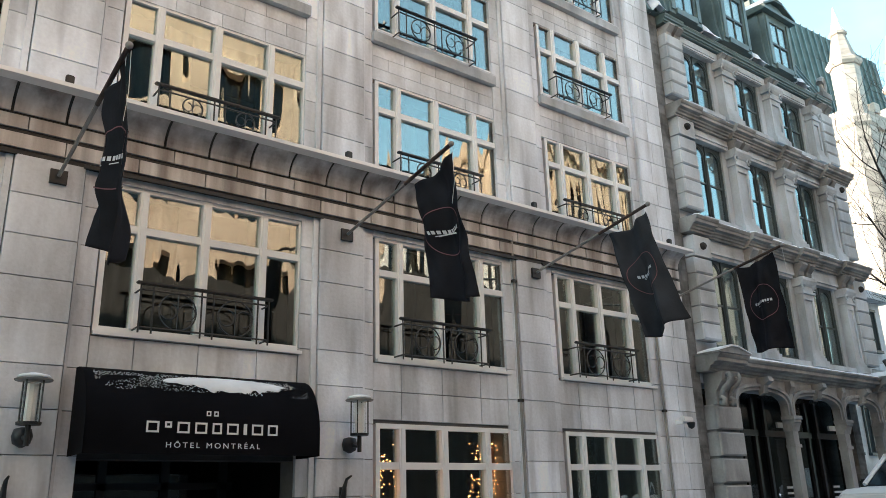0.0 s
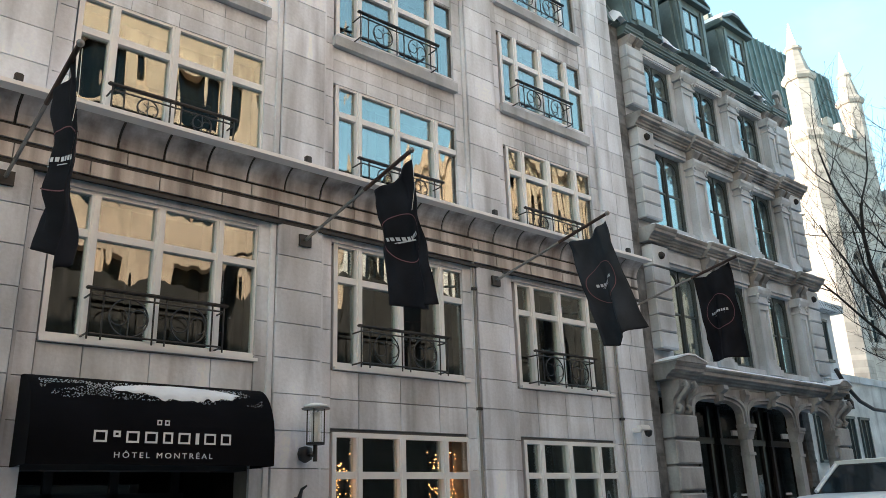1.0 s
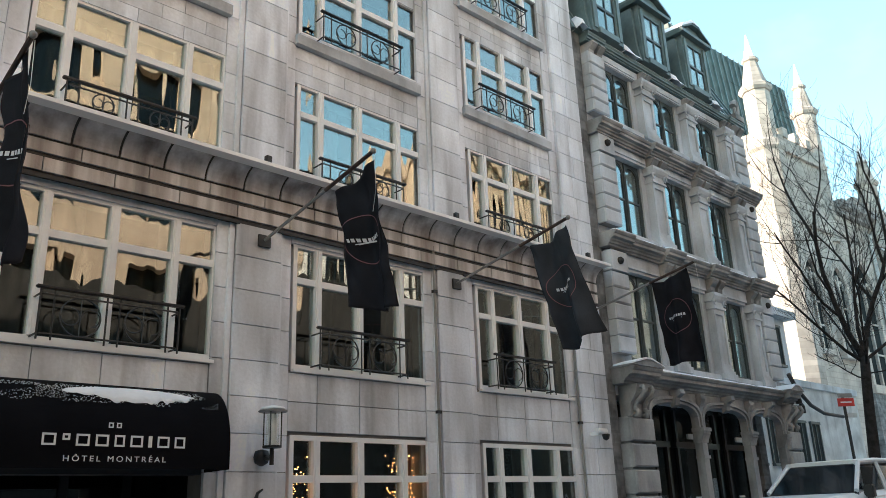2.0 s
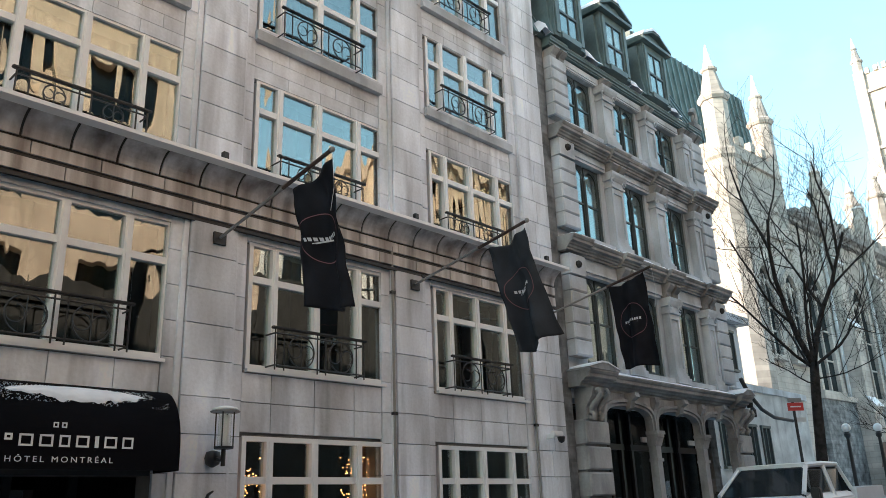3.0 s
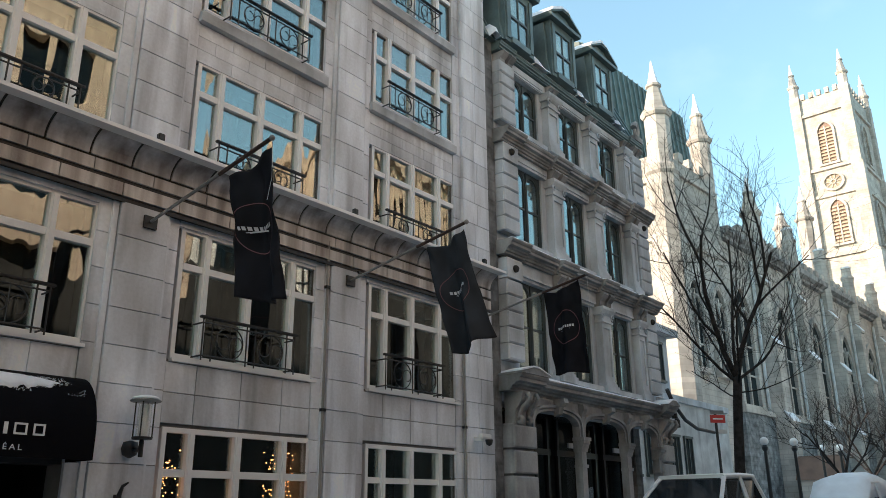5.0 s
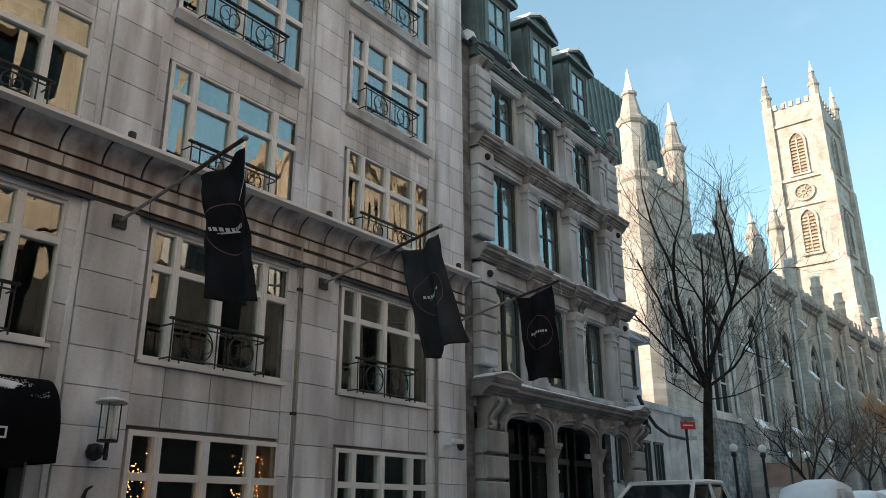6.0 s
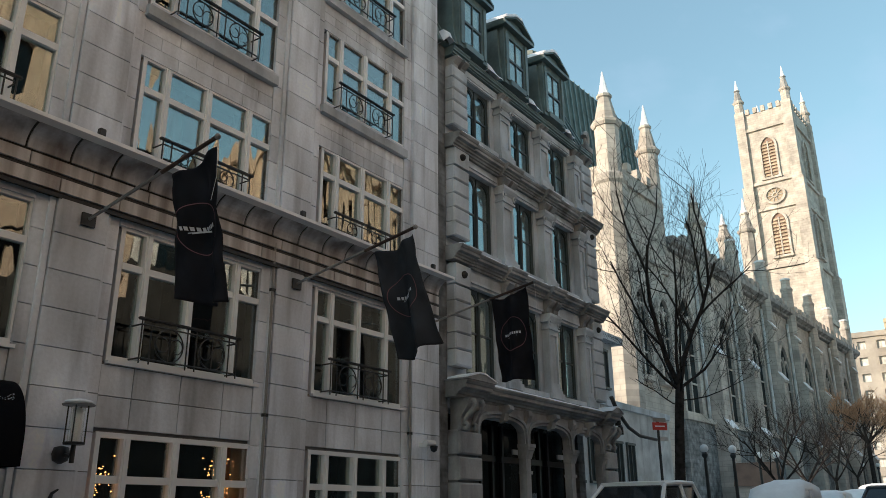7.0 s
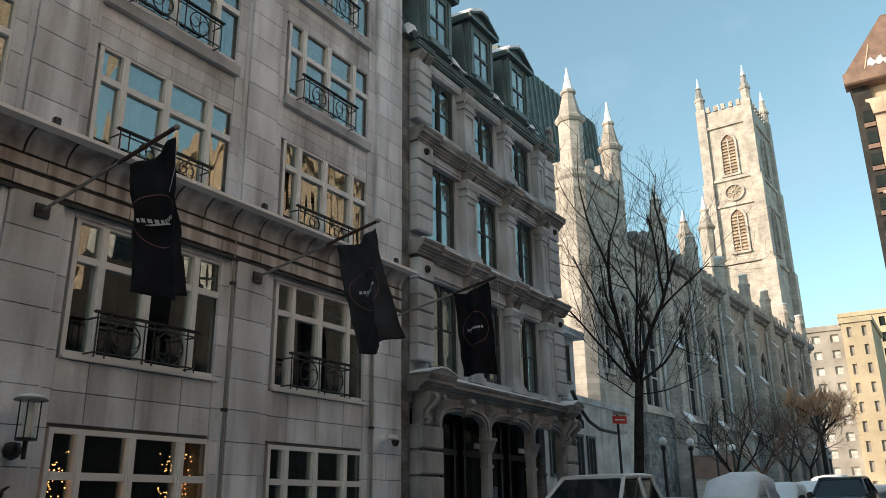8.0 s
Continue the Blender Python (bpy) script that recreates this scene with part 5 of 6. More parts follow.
def snow_sheet(x0, x1, u0, u1, thick, seed):
    rr = random.Random(seed)
    bm = bmesh.new()
    nx, nu = 40, 8
    top = []
    for i in range(nx + 1):
        x = x0 + (x1 - x0) * i / nx
        edge = math.sin(math.pi * i / nx) ** 0.6
        wob = 0.5 + 0.45 * noise.noise((x * 2.3, seed, 0)) + 0.35 * noise.noise((x * 9.0, seed, 3)) + 0.2 * noise.noise((x * 25.0, seed, 5)) + 0.5 * max(0.0, 0.5 - i / nx)
        lo, hi = u0 + (1 - edge) * (u1 - u0) * 0.35, u1 - (u1 - u0) * (0.55 * wob + (1 - edge) * 0.4)
        hi = max(hi, lo + 0.012)
        row = []
        for j in range(nu + 1):
            e = math.sin(math.pi * j / nu) ** 0.5 * edge
            p = on_awning(lo + (hi - lo) * j / nu, 0.004 + thick * e)
            row.append(bm.verts.new((x, p.y, p.z)))
        top.append(row)
    for a, b in zip(top, top[1:]):
        for j in range(nu):
            bm.faces.new((a[j], b[j], b[j + 1], a[j + 1]))
    bmesh.ops.recalc_face_normals(bm, faces=bm.faces[:])
    o = part("snow_patch", bm, M_SNOW, aw, smooth=True)
    return o


snow_sheet(2.35, 3.98, 0.27, 0.66, 0.03, 3)
bm = bmesh.new()
rr = random.Random(12)
for k in range(2000):
    x = rr.uniform(AX0 + 0.1, AX1 - 0.1)
    u = 0.28 + 0.5 * rr.random() ** 1.2 * (0.6 + 0.4 * noise.noise((x * 1.7, 5, 0)))
    if noise.noise((x * 2.5, u * 7, 2)) < -0.12:
        continue
    p = on_awning(u, 0.004)
    s = rr.uniform(0.0015, 0.006)
    c = Vector((x, p.y, p.z))
    vs = [bm.verts.new(c + Vector((s * 1.8 * math.cos(a), -0.006 if i else 0, s * math.sin(a)))) for i, a in enumerate((0, 1.3, 2.6, 3.9, 5.1))]
    tp = bm.verts.new(c + Vector((0, -0.014, 0.004)))
    for i in range(5):
        bm.faces.new((vs[i], vs[(i + 1) % 5], tp))
tagged(part("snow_specks", bm, M_SNOW, aw, "scattered crumbs of frozen snow"), kind="stuff")


def bars(parent, x0, x1, z0, z1, y, widths, name="lettering_shape", stroke=0.022):
    """A row of plain hollow shapes, one for each character."""
    total = sum(widths) + 0.45 * (len(widths) - 1)
    k = (x1 - x0) / total
    x = x0
    for i, w in enumerate(widths):
        zb = z0 if w > 0.6 or w < 0.4 else z0 + (z1 - z0) * 0.45
        bm = bmesh.new()
        xe = x + w * k
        if w * k > 3 * stroke:
            box(bm, x, xe, y - 0.004, y, z1 - stroke, z1)
            box(bm, x, xe, y - 0.004, y, zb, zb + stroke)
            box(bm, x, x + stroke, y - 0.004, y, zb + stroke, z1 - stroke)
            box(bm, xe - stroke, xe, y - 0.004, y, zb + stroke, z1 - stroke)
        else:
            box(bm, x, xe, y - 0.004, y, zb, z1)
        part(name, bm, M_LETTER, parent)
        x += (w + 0.45) * k


# the house's own name stands as plain shapes, the words below it as letters
bars(aw, 2.13, 3.77, 2.86, 2.99, -AP - 0.012, [1, 0.55, 1, 1, 0.8, 1, 0.3, 1, 0.9])
bars(aw, 2.84, 2.99, 3.07, 3.13, -AP + 0.004, [0.7, 0.7], stroke=0.014)


def letters(parent, text, x0, x1, z, y, size, material):
    cu = bpy.data.curves.new("words", "FONT")
    cu.body, cu.size, cu.extrude, cu.align_x = text, size, 0.002, "CENTER"
    cu.space_character = 1.45
    tmp = bpy.data.objects.new("words", cu)
    scene.collection.objects.link(tmp)
    me = bpy.data.meshes.new_from_object(tmp.evaluated_get(bpy.context.evaluated_depsgraph_get()))
    bpy.data.objects.remove(tmp)
    w = max(v.co.x for v in me.vertices) - min(v.co.x for v in me.vertices)
    k = (x1 - x0) / w
    me.transform(Matrix.Translation(((x0 + x1) / 2, y, z)) @ Matrix.Rotation(math.pi / 2, 4, "X") @ Matrix.Diagonal((k, 1.0, 1, 1)))
    me.materials.append(material)
    ob = new("lettering", me)
    ob.parent = parent
    ob["label"] = "small white capital lettering"
    return ob


letters(aw, "H\u00d4TEL MONTR\u00c9AL", 2.37, 3.54, 2.695, -AP - 0.008, 0.088, M_LETTER)

# entrance under the awning
ent = thing("entrance_door", "dark glazed hotel entrance recessed under the awning", "door", kind="structure")
bm = bmesh.new()
for x in (1.5, 2.4, 3.3, 4.2):
    box(bm, x, x + 0.12, 2.2, 2.3, 0.05, 2.7)
box(bm, 1.5, 4.4, 2.2, 2.3, 2.3, 2.4)
part("frame", bm, M_IRON, ent)
bm = bmesh.new()
box(bm, 1.5, 4.4, 2.24, 2.25, 0.05, 2.7)
part("pane", bm, M_GLASS_B, ent)
# Black filler stands in for the shade under the awning.
part_box("dark_filler", M_DARKJOINT, ent, (1.5, 4.4, 0.14, 0.5, 2.6, 3.13))


def wall_lantern(x):
    t = thing("wall_lantern", "black wall lantern with glass cylinder and snow-capped flat hood", "lantern", "wall lanterns", at=(x, 0, 2.82))
    bm = bmesh.new()
    lathe(bm, 0, -0.09, [(0.02, -0.12), (0.09, -0.08), (0.11, 0.0), (0.09, 0.08), (0.02, 0.1)], 14)
    part("backplate", bm, M_IRON, t, smooth=True)
    bm = bmesh.new()
    tube(bm, [(0, -0.1, 0), (0, -0.24, -0.03), (0, -0.33, -0.04), (0, -0.35, 0.08)], 0.028)
    tube(bm, [(0, -0.35, -0.12), (0, -0.35, 0.1)], 0.03)
    part("arm", bm, M_IRON, t)
    bm = bmesh.new()
    lathe(bm, 0, -0.35, [(0.125, 0.1), (0.13, 0.13)], 16)
    part("tray", bm, M_IRON, t)
    for k in range(4):
        a = math.pi / 4 + math.pi / 2 * k
        bm = bmesh.new()
        tube(bm, [(0.12 * math.cos(a), -0.35 + 0.12 * math.sin(a), 0.12), (0.12 * math.cos(a), -0.35 + 0.12 * math.sin(a), 0.58)], 0.01, sides=5)
        part("rod", bm, M_IRON, t)
    bm = bmesh.new()
    lathe(bm, 0, -0.35, [(0.085, 0.13), (0.085, 0.56)], 16)
    p = part("glass_cylinder", bm, M_LAMPGLASS, t, "clear ribbed glass cylinder", smooth=True)
    p.visible_shadow = False
    # White core stands in for the bright reflections of the glass cylinder.
    bm = bmesh.new()
    tube(bm, [(0, -0.35, 0.13), (0, -0.35, 0.54)], 0.06)
    part("white_core", bm, M_LETTER, t)
    bm = bmesh.new()
    lathe(bm, 0, -0.35, [(0.19, 0.575), (0.2, 0.59), (0.14, 0.615), (0.05, 0.625)], 18)
    part("hood", bm, M_STEEL, t)
    bm = bmesh.new()
    lathe(bm, 0, -0.35, [(0.18, 0.606), (0.16, 0.635), (0.06, 0.66), (0.01, 0.662)], 18)
    part("snow", bm, M_SNOW, t, smooth=True)


M_LAMPGLASS = glass_mat("lamp_glass", (0.98, 0.98, 0.96), 1.35, 0.01, 9.0)
for x in (0.95, 5.13):
    wall_lantern(x)
for x in (0.84, 5.06):
    t = thing("wall_hook", "black wrought-iron horn-shaped wall hook", "hook", "wall hooks", at=(x, 0, 2.15))
    bm = bmesh.new()
    tube(bm, [(0, -0.01, -0.12), (0, -0.06, 0.0), (0, -0.08, 0.1), (0, -0.14, 0.2), (0, -0.26, 0.24)], 0.05, 0.012, sides=8)
    part("horn", bm, M_IRON, t, smooth=True)
    part_box("plate", M_IRON, t, (-0.035, 0.035, -0.014, 0, -0.16, 0.1))

# small floodlights on the cornice, drainpipes and the security camera
for x in (0.95, 5.0, 8.95, 12.9):
    t = thing("cornice_floodlight", "small black floodlight standing on the cornice", "floodlight", "cornice floodlights", at=(x, -0.22, 7.077))
    bm = bmesh.new()
    box(bm, -0.05, 0.05, -0.04, 0.04, 0.03, 0.15)
    bmesh.ops.bevel(bm, geom=bm.edges[:], offset=0.012, segments=2, affect="EDGES")
    part("housing", bm, M_IRON, t)
    part_box("foot", M_IRON, t, (-0.025, 0.025, -0.03, 0.03, -0.005, 0.03))
for x, z0, z1 in ((8.56, 0.0, 6.57), (12.42, 0.0, 6.16)):
    t = thing("drainpipe", "thin dark drainpipe running down the stone facade", "pipe", "drainpipes", at=(x, 0.02, 0))
    bm = bmesh.new()
    tube(bm, [(0, 0, z0), (0, 0, z1)], 0.024)
    part("pipe", bm, M_STEEL, t)
    for z in (1.5, 3.6, 5.7):
        part_box("clamp", M_IRON, t, (-0.045, 0.045, -0.035, 0.03, z, z + 0.05))
t = thing("security_camera", "white security camera on a short wall bracket", "camera", at=(12.74, 0, 3.4))
part_box("bracket", M_WHITE, t, (-0.05, 0.05, -0.2, 0, -0.03, 0.05))
bm = bmesh.new()
box(bm, -0.16, 0.16, -0.3, -0.18, 0.0, 0.1)
bmesh.ops.bevel(bm, geom=bm.edges[:], offset=0.02, segments=2, affect="EDGES")
part("body", bm, M_WHITE, t)
bm = bmesh.new()
lathe(bm, 0.14, -0.24, [(0.01, -0.13), (0.06, -0.1), (0.08, -0.03), (0.08, -0.004)], 12)
part("dome", bm, M_IRON, t, smooth=True)

# string lights in the ground-floor window
M_BULB = glow_mat("warm_bulb", (1.0, 0.36, 0.08), 3.0)
t = thing("string_lights", "warm fairy lights wound up beside the window panes", "string lights", kind="stuff")
bm = bmesh.new()
rr = random.Random(8)
for x0, x1, n in ((5.78, 6.14, 150), (6.2, 6.4, 14), (7.7, 8.0, 70), (8.12, 8.5, 90)):
    for k in range(n):
        z = rr.uniform(1.4, 2.95) if x0 != 5.78 else 1.4 + 1.4 * rr.random() ** 1.3
        c = Vector((rr.uniform(x0, x1) + 0.06 * math.sin(z * 5), rr.uniform(0.4, 0.5), z))
        bmesh.ops.create_icosphere(bm, subdivisions=1, radius=rr.uniform(0.008, 0.012), matrix=Matrix.Translation(c))
part("bulbs", bm, M_BULB, t)
# Amber tone: the lobby's lamplight is mixed into the brown wall colour.
M_AMBER = mat("lamplit_wall", (0.35, 0.16, 0.06), 0.8, vary=0.1)
part_box("lobby_panel", M_AMBER, hotel, (8.16, 8.8, 0.6, 0.66, 0.5, 3.38), "brown lobby wall with lamplight in its amber colour")

# ---- flags ----


def flagpole(x):
    t = thing("flagpole", "grey steel flagpole with brown sleeve projecting from the facade", "flagpole", "facade flagpoles", at=(x, 0, 5.95))
    part_box("mount", M_IRON, t, (-0.1, 0.1, -0.04, 0, -0.1, 0.08))
    tip = Vector((0, -2.63, 0.5))
    bm = bmesh.new()
    tube(bm, [(0, -0.02, 0), tip * 0.62], 0.024)
    part("pole", bm, M_STEEL, t)
    bm = bmesh.new()
    tube(bm, [tip * 0.6, tip], 0.028)
    part("sleeve", bm, M_POLEWOOD, t)
    bm = bmesh.new()
    bmesh.ops.create_uvsphere(bm, u_segments=12, v_segments=8, radius=0.04, matrix=Matrix.Translation(tip))
    part("finial", bm, M_STEEL, t, smooth=True)
    bm = bmesh.new()
    tube(bm, [tip * 0.99 + Vector((0.03, 0, -0.03)), tip * 0.99 + Vector((0.04, -0.02, -0.5)), tip * 0.985 + Vector((0.03, 0.02, -0.8))], 0.0035, sides=4)
    part("cord", bm, M_LETTER, t)
    return t


def flag_print(ob_parent, fn, material, ring_r, uc, vc, wide, tall):
    """A thin printed ring with bars, laid 4 mm over the cloth."""
    for side in (-1, 1):
        bm = bmesh.new()
        n = 40
        a, b = [], []
        for k in range(n + 1):
            w = 2 * math.pi * k / n
            for lst, r in ((a, ring_r), (b, ring_r - 0.012)):
                lst.append(bm.verts.new(fn(uc + r * math.cos(w) / wide, vc + r * math.sin(w) / tall, side)))
        for k in range(n):
            bm.faces.new((a[k], a[k + 1], b[k + 1], b[k]))
        part("printed_ring", bm, material, ob_parent, "thin faded red ring")
        for u0, u1, v0, v1 in [(uc - 0.24 + 0.055 * i, uc - 0.24 + 0.055 * i + 0.038, vc - 0.014, vc + 0.014) for i in range(9)] + [(uc - 0.16, uc + 0.16, vc + 0.03, vc + 0.036)]:
            bm = bmesh.new()
            vs = [bm.verts.new(fn(u, v, side)) for u, v in ((u0, v0), (u1, v0), (u1, v1), (u0, v1))]
            bm.faces.new(vs)
            part("lettering_bar", bm, M_PRINT, ob_parent)


M_PRINT = mat("dull_white_print", (0.6, 0.6, 0.62), 0.7, vary=0.1, bump=0)
M_RING = mat("faded_red_print", (0.17, 0.07, 0.075), 0.7, vary=0.1, bump=0)


def flag(x, material, label, ya, yb, za, zb, yc, yd, zc, zd, fold, twist, seed):
    """Cloth hung below the pole: top edge from (ya, za) to (yb, zb), bottom edge from (yc, zc) to (yd, zd)."""
    t = thing("hotel_flag", label, "flag", "facade flags")

    def fn(u, v, side=0):
        y = (ya + (yb - ya) * u) * (1 - v) + (yc + (yd - yc) * u) * v
        sag = 0.05 * math.sin(math.pi * u) * (1 - v)
        z = (za + (zb - za) * u - sag) * (1 - v) + (zc + (zd - zc) * u) * v + 0.06 * v * math.sin(3 * u + seed)
        w = 1.4 * fold * (0.35 + 0.65 * v) * math.sin(7.5 * u + 2.2 * v + seed) + 0.35 * fold * math.sin(15 * u - 4 * v + seed) * v + twist * v * (u - 0.5)
        w += 0.07 * noise.noise((u * 3, v * 4, seed)) + 0.03 * noise.noise((u * 7, v * 6, seed))
        w += 0.05 * math.exp(-5 * v) * math.sin(11 * u + seed)
        return Vector((x + w + side * 0.014, y, z))

    bm = bmesh.new()
    nu, nv = 26, 44
    g = [[bm.verts.new(fn(i / nu, j / nv)) for i in range(nu + 1)] for j in range(nv + 1)]
    for j in range(nv):
        for i in range(nu):
            bm.faces.new((g[j][i], g[j][i + 1], g[j + 1][i + 1], g[j + 1][i]))
    c = part("cloth", bm, material, t, smooth=True)
    sol = c.modifiers.new("thick", "SOLIDIFY")
    sol.thickness, sol.offset = 0.004, 0
    flag_print(t, fn, M_RING, 0.33, 0.5, 0.47, abs(yb - ya) + 0.1, za - zc)
    return t


for x in (1.0, 5.1, 9.08, 13.0):
    flagpole(x)
flag(1.04, M_FLAG, "black hotel flag hanging in heavy folds from its pole", -1.75, -2.35, 6.12, 6.5, -2.3, -2.78, 4.35, 4.15, 0.07, 0.1, 1.0)
flag(5.14, M_FLAG, "black hotel flag hanging straight from its pole", -1.68, -2.56, 6.12, 6.36, -2.34, -3.0, 4.37, 4.38, 0.09, 0.15, 2.2)
flag(9.12, M_FLAGGREY, "thin greyish hotel flag hanging slightly twisted", -1.81, -2.56, 6.16, 6.35, -2.39, -2.94, 4.37, 4.54, 0.11, 0.25, 3.9)
flag(13.04, M_FLAG, "black hotel flag hanging flat with a printed ring", -1.63, -2.41, 6.24, 6.39, -1.76, -2.47, 4.61, 4.47, 0.05, 0.1, 5.1)

# ---- trees ----


def branch(bm, twigs, rng, p, d, r, L, depth, up, thin=0.0, kids=(5, 6), wild=0.13):
    n = 5
    pts = [p]
    dd = d.copy()
    for k in range(n):
        dd = (dd + Vector((rng.uniform(-1, 1), rng.uniform(-1, 1), rng.uniform(-0.5, 0.9))) * wild + Vector((0, 0, up * 0.05))).normalized()
        pts.append(pts[-1] + dd * L / n)
    tube(bm if r > 0.018 else twigs, pts, max(r, thin), max(r * 0.45, thin), 6 if r > 0.03 else 3, False)
    if depth == 0:
        return
    some = kids[0] if depth > 1 else kids[1]
    for k in range(some):
        f = 0.25 + 0.75 * (k + rng.random()) / some
        i = min(n - 1, int(f * n))
        q = pts[i].lerp(pts[i + 1], f * n - i if f < 1 else 1)
        side = dd.orthogonal().normalized()
        side.rotate(Matrix.Rotation(rng.uniform(0, 2 * math.pi), 3, dd))
        nd = (dd * rng.uniform(0.55, 0.95) + side * rng.uniform(0.5, 0.85)).normalized()
        branch(bm, twigs, rng, q, nd, r * rng.uniform(0.34, 0.52), L * rng.uniform(0.5, 0.72), depth - 1, up, thin, kids, wild)


def tree(name, label, x, y, r, fork, limbs, depth, L, seed, material=None, twig_mat=None, lean=(0, 0), thin=0.0, kids=(5, 6), wild=0.13):
    m = material or M_BARK
    t = thing(name, label, "tree", at=(x, y, ground_z(x)))
    rng = random.Random(seed)
    bm = bmesh.new()
    pts = [Vector((lean[0] * k / 6 + 0.05 * math.sin(k), lean[1] * k / 6, fork * k / 6 - 0.1)) for k in range(7)]
    tube(bm, pts, r, r * 0.72, 12)
    part("trunk", bm, m, t, smooth=True)
    tw = bmesh.new()
    for d, rr_, ll, dz in limbs:
        bm = bmesh.new()
        p = pts[-1] + Vector((0, 0, dz))
        branch(bm, tw, rng, p, Vector(d).normalized(), rr_, ll, depth, 1.0, thin, kids, wild)
        part("limb", bm, m, t, smooth=True)
    tagged(part("twig_spray", tw, twig_mat or m, t, "fine bare winter twigs"), kind="stuff")
    return t


tree("bare_tree", "large bare street tree with a forked dark trunk", 25.6, -0.55, 0.19, 5.2,
     [((-0.26, 0.22, 1.0), 0.1, 5.0, -0.1), ((0.4, -0.28, 0.95), 0.1, 5.0, 0.0), ((0.05, 0.1, 1.0), 0.06, 4.8, 0.0), ((-0.9, 0.6, 0.75), 0.055, 3.6, -0.2), ((0.9, -0.6, 0.65), 0.055, 3.8, -0.1),
      ((-0.7, -0.6, 0.6), 0.045, 3.2, -0.3), ((0.7, 0.5, 0.55), 0.045, 3.3, -0.2), ((-0.9, 0.3, 0.1), 0.03, 2.6, -0.7), ((0.9, -0.5, 0.1), 0.03, 2.7, -0.5)],
     4, 5, 21, lean=(0.45, -0.35), thin=0.0042, kids=(4, 4), wild=0.18)
for k, (x, y, s, sd) in enumerate(((39.0, -0.6, 0.8, 3), (47.0, -0.2, 0.85, 5), (56.0, 0.0, 0.9, 8), (66.0, 0.3, 1.0, 13))):
    tree("small_bare_tree", "small bare tree with low spreading limbs beside the church", x, y, 0.12 * s, 2.4 * s,
         [((-0.7, 0.3, 0.9), 0.065, 3.4 * s, -0.1), ((0.7, -0.3, 0.9), 0.07, 3.6 * s, 0), ((0.2, 0.8, 0.8), 0.055, 3.2 * s, 0), ((-0.3, -0.8, 0.8), 0.055, 3.2 * s, -0.1)], 3, 4, sd)
# Twigs are coloured orange in place of low sun on the crown.
M_TWIG = mat("sun_coloured_twigs", (0.6, 0.37, 0.22), 0.9, vary=0.2)
tree("sunlit_tree", "bare tree far down the street, sunlight put into its twig colour", 73, 0.2, 0.2, 5.0,
     [((-0.9, 0.3, 0.7), 0.12, 2.5, 0), ((0.9, -0.3, 0.7), 0.12, 2.5, 0), ((0.2, 0.8, 0.8), 0.1, 2.3, 0), ((-0.2, -0.8, 0.8), 0.1, 2.3, 0), ((0.1, 0.1, 1.0), 0.1, 2.2, 0)], 4, 4, 33, None, M_TWIG, thin=0.011)

# ---- street lamps and signs ----
M_GLOBE = mat("opal_globe", (0.85, 0.86, 0.86), 0.25, vary=0.02, bump=0)


def street_lamp(x, y, h=3.02):
    t = thing("street_lamp", "black cast-iron street lamp with a white globe", "street lamp", "globe street lamps", at=(x, y, ground_z(x) + 0.12))
    bm = bmesh.new()
    lathe(bm, 0, 0, [(0.2, 0), (0.2, 0.3), (0.12, 0.5), (0.085, 0.9)], 10)
    part("base", bm, M_IRON, t)
    bm = bmesh.new()
    lathe(bm, 0, 0, [(0.075, 0.9), (0.06, h - 0.25), (0.11, h - 0.18), (0.12, h - 0.1), (0.08, h - 0.02)], 10)
    part("post", bm, M_IRON, t)
    bm = bmesh.new()
    bmesh.ops.create_uvsphere(bm, u_segments=16, v_segments=10, radius=0.165, matrix=Matrix.Translation((0, 0, h + 0.13)))
    part("globe", bm, M_GLOBE, t, smooth=True)


for x, y in ((31.9, 0.37), (33.9, -0.15), (42.0, 0.9), (42.3, 0.15), (74, 1.0), (76, 0.2)):
    street_lamp(x, y)
t = thing("sign_post", "dark post with red and white street signs", "sign", at=(24.6, -0.55, ground_z(24.6) - 0.18))
bm = bmesh.new()
tube(bm, [(0, 0, 0.2), (0, 0, 4.1)], 0.045)
part("post", bm, M_IRON, t)
for nm, m, z0, z1, w in (("red_sign", M_RED, 3.74, 3.98, 0.25), ("cap_sign", M_STEEL, 4.0, 4.12, 0.22), ("small_sign", M_STUCCO, 3.42, 3.55, 0.16)):
    bm = bmesh.new()
    box(bm, -w, w, -0.02, 0.0, z0, z1)
    o = part(nm, bm, m, t)
    o.rotation_euler = (0, 0, radians(-40))
    o.location = (0.0 if nm != "small_sign" else 0.25, -0.06, 0)
    if nm == "red_sign":
        bm = bmesh.new()
        box(bm, -0.17, 0.17, -0.026, -0.021, 3.84, 3.88)
        part("lettering_bar", bm, M_LETTER, o)
t = thing("swag_cable", "thick dark cable swagging from the greystone corner with two spotlights", "cable", at=(0, 0, 0))
bm = bmesh.new()
tube(bm, [(21.7, -0.3, 5.35), (22.1, -0.3, 4.95), (22.7, -0.35, 4.55), (23.4, -0.4, 4.35), (24.5, -0.5, 4.3)], 0.06, 0.05)
part("cable", bm, M_IRON, t, smooth=True)
for x, z in ((22.05, 4.55), (22.2, 4.3)):
    bm = bmesh.new()
    lathe(bm, x, -0.3, [(0.03, z + 0.3), (0.09, z + 0.2), (0.09, z)], 10)
    part("spotlight", bm, M_IRON, t)

